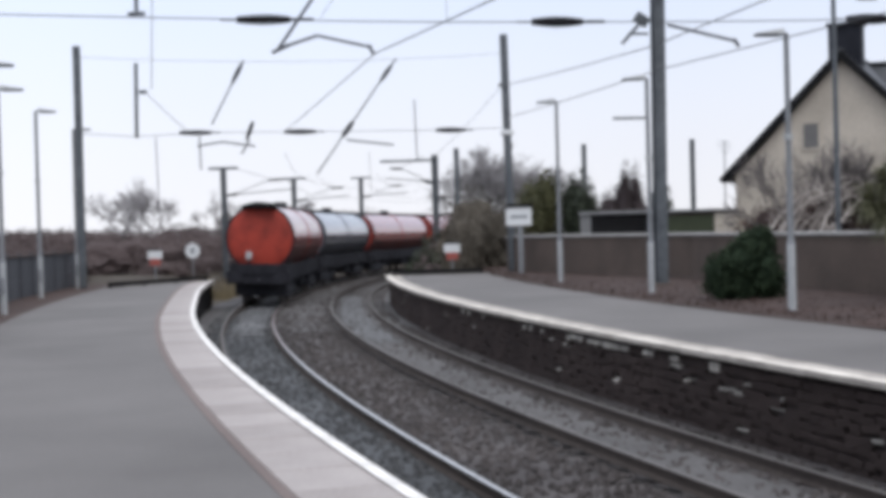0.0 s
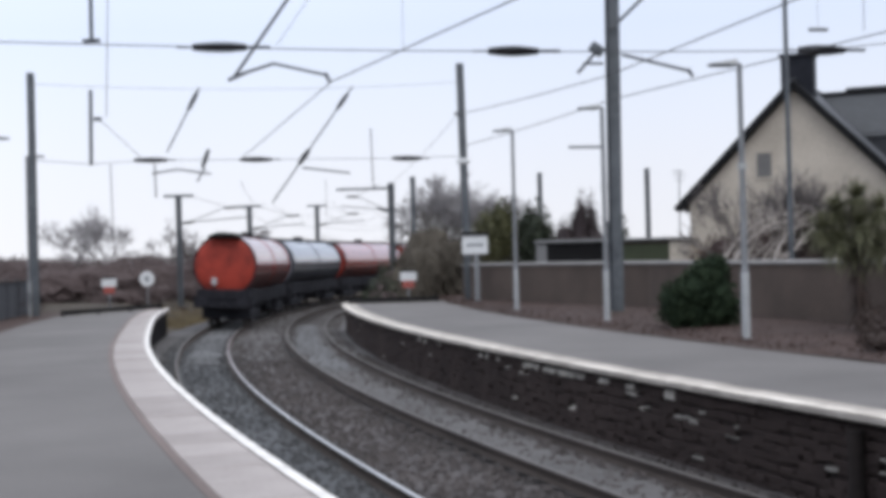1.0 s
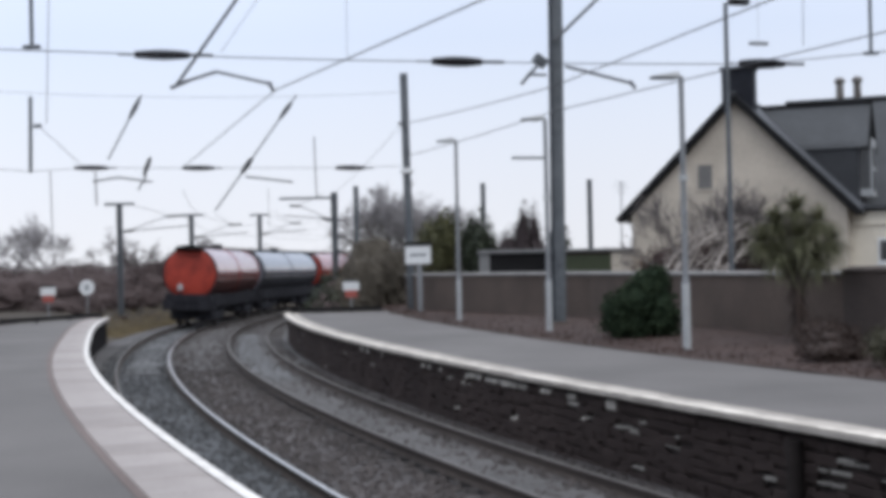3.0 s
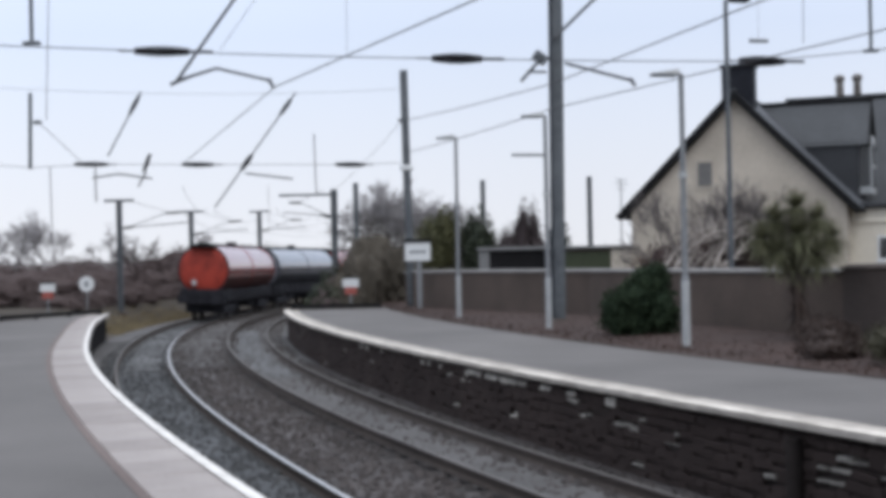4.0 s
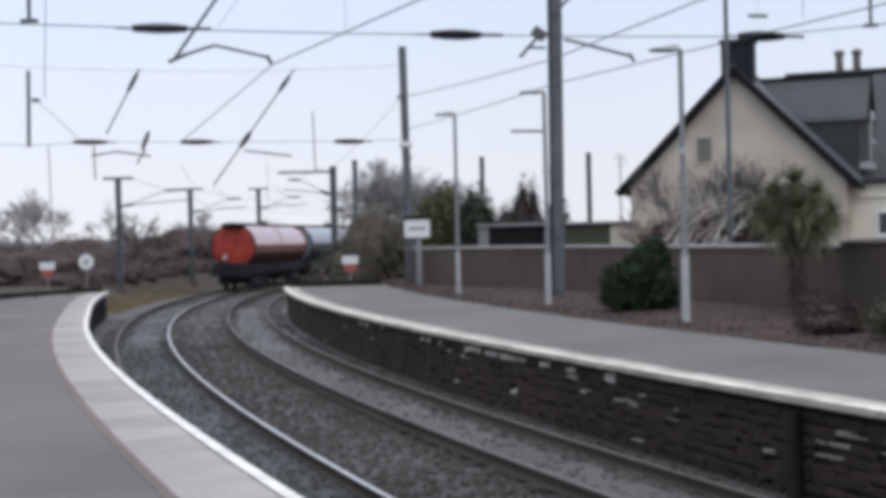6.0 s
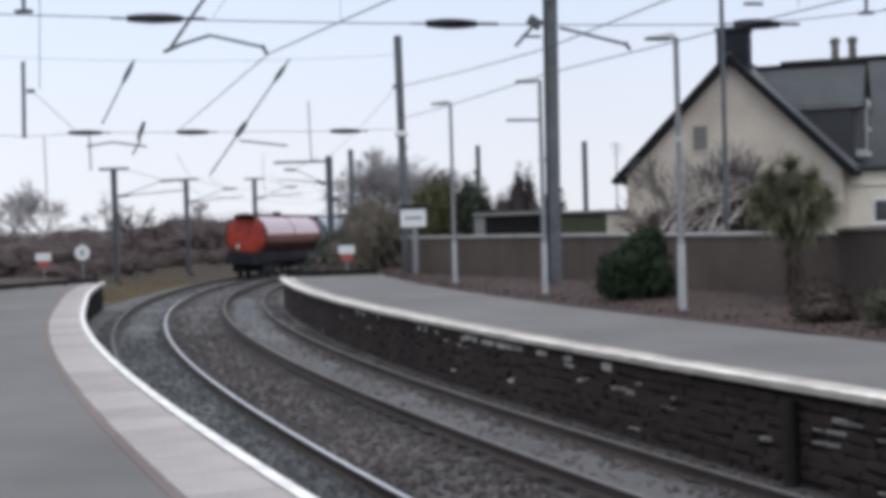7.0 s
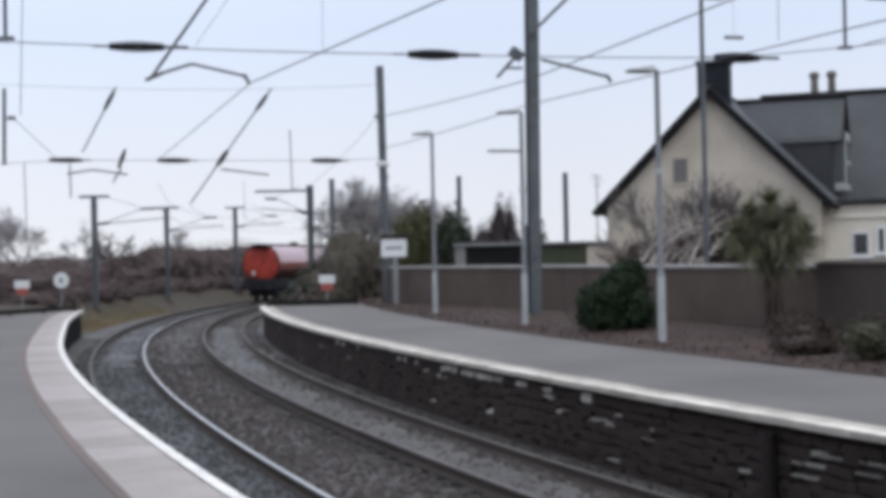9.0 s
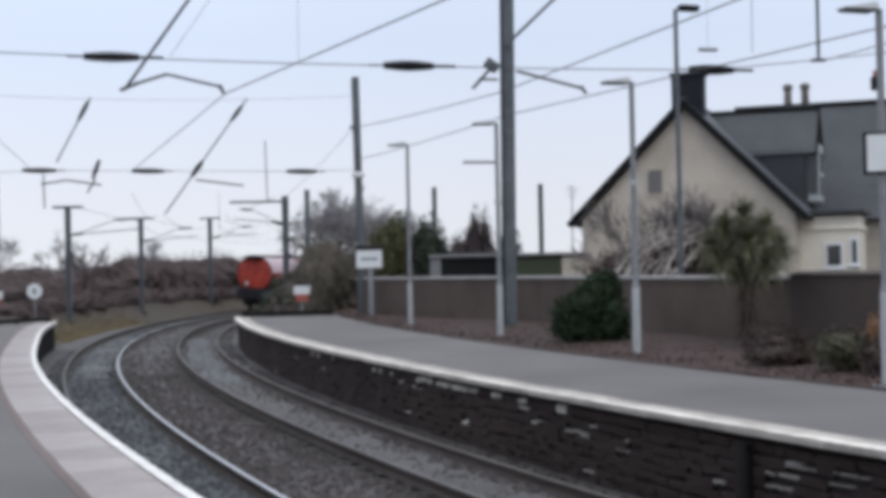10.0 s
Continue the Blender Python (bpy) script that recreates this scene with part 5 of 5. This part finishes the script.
def headspan_near():
    root = empty("headspan", Matrix(), "cross-span wires over both tracks with dark porcelain insulators", "overhead wires", "headspans")
    way = Vector((0.974, 0.225, 0))
    left, right = on(39.8, -15.4, 9.0), on(39.8, 26.9, 9.5)
    marks = [Vector((-7.6, 37.75, 8.55)), Vector((0.32, 39.56, 8.45)), Vector((9.35, 41.75, 8.5))]
    ends = [left, *marks, right]
    for p, q in zip(ends, ends[1:]):
        wire("span_wire", root, p, q, 0.018, 0.03 if (q - p).length > 6 else 0.0)
    for c in marks:
        insulator(root, c - way * 0.72, c + way * 0.72, 0.17, 9)
        wire("clamp", root, c + way * 0.72, c + way * 1.35, 0.05)
        wire("clamp", root, c - way * 1.15, c - way * 0.72, 0.03)
    wire("span_wire", root, on(39.8, -15.4, 11.0), on(39.8, 26.9, 11.0), 0.018, 0.1)
    for x, y, z in ((-10.87, 37.0, 8.74), (12.83, 42.6, 8.88)):
        part("drop_tube", tube(fresh(), (x, y, z), (x, y, 10.95), 0.055, None, 8), MAST, root, "hanging steel drop tube")
        part("drop_foot", box(fresh(), (x, y, z - 0.02), (0.45, 0.2, 0.09), None, 0.02), MAST, root)
    wire("dropper", root, (-10.4, 37.1, 10.9), (-10.55, 37.1, 6.7), 0.012)
    wire("stay_tube", root, (-5.35, 38.25, 10.5), (-7.25, 37.83, 7.73), 0.05)
    wire("stay_wire", root, (-4.75, 38.4, 10.6), (-6.1, 38.1, 8.6), 0.009)
    for p, q, r in (((-7.4, 37.8, 7.66), (-6.95, 37.9, 7.86), 0.055), ((-6.95, 37.9, 7.86), (-6.2, 38.07, 8.11), 0.045), ((-6.2, 38.07, 8.11), (-4.75, 38.4, 7.78), 0.04), ((-4.85, 38.38, 7.85), (-4.71, 38.41, 7.6), 0.05)):
        wire("registration_arm", root, p, q, r)
    for p, q, r in (((2.78, 40.13, 8.56), (2.12, 39.98, 7.83), 0.05), ((2.3, 40.0, 8.1), (2.85, 40.15, 8.1), 0.04), ((3.41, 40.27, 8.35), (5.35, 40.72, 7.88), 0.045), ((5.3, 40.7, 7.95), (5.45, 40.74, 7.72), 0.05),
                    ((3.1, 40.3, 9.08), (5.2, 40.9, 11.1), 0.05)):
        wire("registration_arm", root, p, q, r)
    wire("dropper", root, (9.25, 41.72, 9.12), (9.25, 41.72, 10.9), 0.005)
    wire("dropper", root, (10.67, 42.1, 9.05), (10.7, 42.1, 10.9), 0.012)
    part("suspension_clamp", box(fresh(), (9.25, 41.72, 9.1), (0.62, 0.1, 0.11), Euler((0, 0, 0.23)).to_matrix(), 0.03), POLE, root, "small grey suspension clamp")
    part("bracket", box(fresh(), (2.68, 40.1, 8.5), (0.42, 0.14, 0.3), Euler((0, 0.6, 0.2)).to_matrix(), 0.03), MAST, root)
    return root


def headspan_far():
    root = empty("headspan", Matrix(), "cross-span wires past the platforms with insulators and stay tubes", "overhead wires", "headspans")
    way = Vector((0.937, 0.35, 0))
    marks = [Vector((-13.54, 53.5, 6.74)), Vector((-9.73, 54.92, 6.75)), Vector((-3.95, 57.1, 6.78))]
    ends = [Vector((-17.6, 51.9, 6.75)), Vector((-15.64, 52.71, 6.6)), *marks, Vector((-1.9, 57.85, 6.86))]
    for p, q in zip(ends, ends[1:]):
        wire("span_wire", root, p, q, 0.013)
    for c in marks:
        insulator(root, c - way * 0.62, c + way * 0.62, 0.12, 8)
        wire("clamp", root, c + way * 0.62, c + way * 0.95, 0.035)
    wire("span_wire", root, (-17.6, 51.9, 9.6), (-1.75, 57.9, 9.9), 0.008, 0.25)
    part("drop_tube", tube(fresh(), (-15.62, 52.72, 6.55), (-15.58, 52.74, 9.4), 0.07, None, 8), MAST, root, "hanging steel drop tube")
    part("drop_fitting", box(fresh(), (-15.35, 52.8, 8.3), (0.3, 0.12, 0.14), None, 0.02), MAST, root)
    wire("dropper", root, (-15.3, 52.8, 8.3), (-13.9, 53.35, 6.85), 0.014)
    wire("dropper", root, (-14.95, 52.95, 6.6), (-14.9, 52.95, 3.9), 0.02)
    wire("dropper", root, (-13.4, 53.55, 6.6), (-13.38, 53.55, 5.3), 0.03)
    wire("dropper", root, (-5.35, 56.55, 8.0), (-5.3, 56.55, 5.6), 0.026)
    for a, b, k in (((-11.73, 54.17, 9.55), (-12.95, 53.72, 7.05), 0.0), ((-6.01, 56.31, 9.66), (-9.14, 55.14, 5.08), 0.6)):
        a, b = Vector(a), Vector(b)
        wire("stay_tube", root, a, b, 0.035)
        insulator(root, a.lerp(b, 0.06), a.lerp(b, 0.36 if not k else 0.2), 0.10, 7)
        if k:
            insulator(root, a.lerp(b, 0.55), a.lerp(b, 0.68), 0.12, 6)
    insulator(root, (-11.45, 54.25, 7.15), (-11.7, 54.18, 6.45), 0.10, 6)
    for p, q in (((-13.5, 53.5, 6.22), (-12.6, 53.85, 6.38)), ((-12.6, 53.85, 6.38), (-11.4, 54.3, 6.2)), ((-8.0, 55.6, 6.42), (-6.2, 56.25, 6.2)), ((-11.6, 54.2, 6.45), (-11.9, 54.1, 5.9))):
        wire("registration_arm", root, p, q, 0.04)
    return root


headspan_near()
headspan_far()
root = empty("running_wires", Matrix(), "dark contact and feeder wires strung along the railway", "overhead wires")
far, knee, near = Vector((-10.36, 55.0, 6.77)), Vector((-4.67, 38.4, 7.61)), Vector((0.56, 26.74, 7.7))
wire("catenary_wire", root, far, knee, 0.016)
wire("catenary_wire", root, knee, knee.lerp(near, 1.5), 0.018)
wire("dropper", root, (-2.31, 33.0, 7.66), (-2.29, 33.0, 10.3), 0.006)
for back, knee, near, r in (((-1.79, 57.9, 8.59), (3.05, 40.3, 7.79), (6.53, 29.15, 8.0), 0.018), ((-1.82, 57.9, 7.24), (3.06, 40.3, 7.08), (8.28, 28.16, 7.1), 0.016)):
    back, knee, near = Vector(back), Vector(knee), Vector(near)
    wire("feeder_wire", root, back, knee, r, 0.05)
    wire("feeder_wire", root, knee, knee.lerp(near, 1.7), r)
wire("feeder_wire", root, (-1.9, 57.9, 8.55), on(82, 6.6, 6.9), 0.011, 0.15)
wire("feeder_wire", root, on(39.8, 22, 8.9), on(22, 22, 9.4), 0.018, 0.1)
for o, lift in ((0.2, 0.0), (GAP, 0.0)):
    for z, g in ((4.9, 0.06), (5.9, 0.5)):
        stops = [57.2, 78.5, 95.0, 111.0, 128.0, 150.0]
        for s0, s1 in zip(stops, stops[1:]):
            wire("contact_wire" if z < 5 else "catenary_wire", root, on(s0, o + (0.2 if s0 != 57.2 else 0.9), z + lift), on(s1, o - 0.1, z + lift), 0.010, g)
bm = fresh()
box(bm, on(59.0, 9.9, 8.6), (0.3, 0.12, 0.12), None, 0.02)
part("bracket", bm, MAST, root)

# ---- pieces of the platforms: edge stones, paint, sleepers, wall stones ----
def slab_mesh(length, depth, thick, mat):
    bm = fresh()
    box(bm, (0, 0, -thick / 2), (length, depth, thick), None, 0.008)
    return mesh_of(bm, "coping_slab", mat)


def lay_coping(parent, edge, side, depth, end, mat, step=0.9, thick=0.12):
    me = slab_mesh(step - 0.008, depth, thick, mat)
    rng = np.random.default_rng(5)
    for s in np.arange(-20.0, end, step):
        back = flare(s + step / 2) if side < 0 else 0.0
        ob = new("coping_slab", me)
        ob.parent = parent
        ob.matrix_basis = along(s + step / 2, edge + back + side * depth / 2, TOP + 0.003 * rng.normal()) @ pose(0, 0, 0, 0.15 * rng.normal(), 0.1 * rng.normal(), 0.1 * rng.normal() + (2.4 if back < -0.04 else 0.0))


lay_coping(platform_near, EDGE_L, -1, 0.79, END_L - 1.6, COPING)
lay_coping(platform_far, EDGE_R, 1, 0.59, END_R - 0.5, COPING_PALE, 0.9, 0.06)
line = sweep("edge_line", [(EDGE_L - 0.005, TOP + 0.012), (EDGE_L - 0.005, TOP + 0.018), (EDGE_L - 0.115, TOP + 0.018), (EDGE_L - 0.115, TOP + 0.012)], -20, END_L, WHITE_LINE, 0.9, flared=True)
line.parent = platform_near
tagged(line, "worn white painted edge line")
line = sweep("edge_line", [(EDGE_R + 0.005, TOP + 0.012), (EDGE_R + 0.005, TOP + 0.018), (EDGE_R + 0.24, TOP + 0.018), (EDGE_R + 0.24, TOP + 0.012)], -20, END_R, WORN_LINE, 0.9)
line.parent = platform_far
tagged(line, "worn white painted edge line")
strip = sweep("joint_strip", [(EDGE_L - 0.80, TOP - 0.05), (EDGE_L - 0.80, TOP), (EDGE_L - 0.89, TOP), (EDGE_L - 0.89, TOP - 0.05)], -20, END_L, RED_EDGE, 0.9, flared=True)
strip.parent = platform_near
tagged(strip, "rusty brown joint behind the edge stones")
# only the near face gets the black with the overhang's shade in it
for pf, edge, side, end, face, d in ((platform_far, EDGE_R, 1, END_R, MORTAR, 0.22), (platform_near, EDGE_L, -1, END_L, FACE_SHADE, 0.14)):
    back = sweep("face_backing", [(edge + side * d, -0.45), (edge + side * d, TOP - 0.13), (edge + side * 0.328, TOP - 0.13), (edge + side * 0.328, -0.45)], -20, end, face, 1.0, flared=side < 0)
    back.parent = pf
# black strip painted where shade falls under the far edge stones
recess = sweep("shadow_gap", [(EDGE_R + 0.312, 0.6), (EDGE_R + 0.312, 0.845), (EDGE_R + 0.329, 0.845), (EDGE_R + 0.329, 0.6)], -20, END_R, FACE_SHADE, 1.0)
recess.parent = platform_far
tagged(recess, "strip in the recess under the edge stones, shade put into its black")

# sleepers
bm = fresh()
box(bm, (0, 0, -0.10), (0.25, 2.5, 0.16), None, 0.02)
sleeper_mesh = mesh_of(bm, "sleeper", SLEEPER)
for root, o in ((track_near, 0.0), (track_far, GAP)):
    for s in np.arange(4.0, 110.0, 0.7):
        ob = new("sleeper", sleeper_mesh)
        ob.parent = root
        ob.matrix_basis = along(s, o, -0.172)

# loose ballast stones, and litter on the planting strip
BALLAST_STONE = material("loose_ballast", (0.029, 0.0245, 0.0235), (0.11, 0.096, 0.093), 0.9, 6, 0.3, coarse=0.35, island=0.3, spread=(0.3, 0.75))
LITTER = material("dead_leaf_litter", (0.025, 0.0138, 0.0105), (0.058, 0.031, 0.0235), 0.9, 3, 0.0, island=1.0)
BALLAST_STONE_NEAR = material("loose_grey_ballast", (0.028, 0.029, 0.030), (0.105, 0.107, 0.112), 0.9, 6, 0.3, coarse=0.35, island=0.3, spread=(0.3, 0.75))
rng = np.random.default_rng(41)
count = 26000
st = 9 + 105 * rng.random(count) ** 1.7
off = rng.uniform(-1.3, GAP + 1.35, count)
keep = np.ones(count, bool)
for r_ in (-0.7525, 0.7525, GAP - 0.7525, GAP + 0.7525):
    keep &= abs(off - r_) > 0.11
keep &= ~((abs(off - GAP) < 0.62) & (st > 13.5) & (st < 66) & (rng.random(count) < 0.45))
st, off = st[keep], off[keep]
hd = np.interp(st, S, TURN)
cen = np.stack([np.interp(st, S, CX) + np.cos(hd) * off, np.interp(st, S, CY) - np.sin(hd) * off, -0.195 + 0.03 * rng.random(len(st))], 1)
unit = np.array([(1, 0, 0), (-1, 0, 0), (0, 1, 0), (0, -1, 0), (0, 0, 1), (0, 0, -1)], float)
tri = np.array([(0, 2, 4), (2, 1, 4), (1, 3, 4), (3, 0, 4), (2, 0, 5), (1, 2, 5), (3, 1, 5), (0, 3, 5)])
size = rng.uniform(0.025, 0.06, (len(cen), 1, 1)) * rng.uniform(0.6, 1.3, (len(cen), 6, 1))
v = cen[:, None] + unit[None] * size + 0.012 * rng.normal(size=(len(cen), 6, 3))
for mask, mat, words in ((off < 0.66, BALLAST_STONE_NEAR, "loose bluish grey ballast stones between the near rails"), (off >= 0.66, BALLAST_STONE, "loose brown and grey ballast stones")):
    vv = v[mask]
    f = (tri[None] + 6 * np.arange(len(vv))[:, None, None]).reshape(-1, 3)
    tagged(new("ballast_stones", mesh_from("ballast_stones", vv.reshape(-1, 3), f, mat)), words, "ballast", kind="stuff")
pts = []
for _ in range(9000):
    s_, o_ = 8 + 62 * rng.random() ** 1.4, 9.05 + 4.7 * rng.random() ** 1.3
    q = on(s_, o_)
    pts.append((q.x, q.y, 0.975 + 0.03 * rng.random() * (1 + 2 * (rng.random() < 0.15))))
v, f = slivers(rng, np.array(pts), 0.075, 0.035, 0.1, 0.1)
tagged(new("leaf_litter", joined("leaf_litter", [(v, f, 0)], (LITTER,))), "reddish brown dead leaves and weeds on bare soil", "leaf litter", kind="stuff")

# rubble face of the far platform
rng = np.random.default_rng(17)
shapes = []
for k in range(8):
    bm = fresh()
    box(bm, (0, 0, 0), (1, 1, 1))
    for v in bm.verts:
        v.co += Vector(rng.uniform(-0.09, 0.09, 3))
    bmesh.ops.bevel(bm, geom=list(bm.edges), offset=0.09, segments=1, affect="EDGES")
    dark = mesh_of(bm, "stone", STONE)
    pale = dark.copy()
    pale.materials.clear()
    pale.materials.append(STONE_PALE)
    shapes.append((dark, pale))
# limed stretches of the face: middle, half length, height, half height, share of pale stones
LIMED = ((28.3, 0.8, 0.68, 0.06, 1.1), (25.6, 0.6, 0.71, 0.06, 1.2), (24.0, 1.5, 0.69, 0.06, 1.3), (26.6, 0.9, 0.58, 0.05, 0.5), (23.6, 0.25, 0.18, 0.1, 0.9), (20.8, 0.45, 0.66, 0.06, 0.9), (20.8, 0.5, 0.5, 0.05, 0.6),
         (19.3, 0.5, 0.66, 0.05, 0.6), (19.1, 0.5, 0.49, 0.08, 1.2), (18.7, 0.3, 0.32, 0.06, 0.4), (17.8, 0.2, 0.3, 0.08, 1.0), (17.8, 0.2, 0.49, 0.06, 0.4), (16.8, 0.3, 0.32, 0.05, 0.25),
         (15.2, 0.25, 0.5, 0.08, 0.3), (14.2, 0.4, 0.49, 0.09, 1.0), (14.2, 0.5, 0.34, 0.06, 0.9), (13.4, 0.5, 0.48, 0.07, 0.9), (13.0, 0.5, 0.6, 0.1, 1.0), (13.6, 0.4, 0.64, 0.05, 0.5), (11.8, 0.8, 0.5, 0.2, 0.6), (34.0, 3.0, 0.68, 0.06, 0.4))
rest_v, count = [], 0
for row in range(8):
    z = -0.26 + row * 0.13
    s = 8.0 + 0.2 * rng.random()
    while s < END_R - 0.3:
        w = rng.uniform(0.16, 0.46)
        tall = 0.125 * rng.uniform(0.75, 1.05)
        dark, pale = shapes[int(rng.integers(8))]
        chance = max(q * math.exp(-((s - a) / da) ** 2 - ((z + 0.07 - b) / db) ** 2) for a, da, b, db, q in LIMED)
        light = rng.random() < chance + 0.008
        if light:
            tall *= rng.uniform(0.6, 1.0) if row == 7 else rng.uniform(0.22, 0.5)
            w *= rng.uniform(0.4, 1.3)
        m = along(s + w / 2, EDGE_R + 0.19 + 0.025 * rng.random(), z + 0.065 + (0.006 if row == 7 else 0.02) * rng.normal()) @ pose(0, 0, 0, 0, (0.8 if row == 7 else 2.5) * rng.normal(), 0) @ Matrix.Diagonal((w - 0.012, 0.12, tall, 1))
        if s < 20.5 and count < 300:
            ob = new("stone", pale if light else dark)
            ob.parent = platform_far
            ob.matrix_basis = m
            count += 1
        else:
            me = pale if light else dark
            co = np.array([m @ v.co for v in me.vertices])
            rest_v.append((co, [tuple(p.vertices) for p in me.polygons], 1 if light else 0))
        s += w
verts, faces, index, base = [], [], [], 0
for co, fs, m in rest_v:
    verts += [tuple(c) for c in co]
    faces += [tuple(i + base for i in f) for f in fs]
    index += [m] * len(fs)
    base += len(co)
me = bpy.data.meshes.new("stonework")
me.from_pydata(verts, [], faces)
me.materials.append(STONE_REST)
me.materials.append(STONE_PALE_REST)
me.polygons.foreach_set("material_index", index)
ob = new("stonework", me)
ob.parent = platform_far
tagged(ob, "sooty rubble stonework with pale limed stones", kind="stuff")
pipe = part("drainpipe", tube(fresh(), (0, 0, -0.5), (0, 0, 0.74), 0.09, None, 10), PIPE, platform_far, "dark upright drainpipe")
pipe.location = on(14.85, EDGE_R + 0.06, 0)

motions()
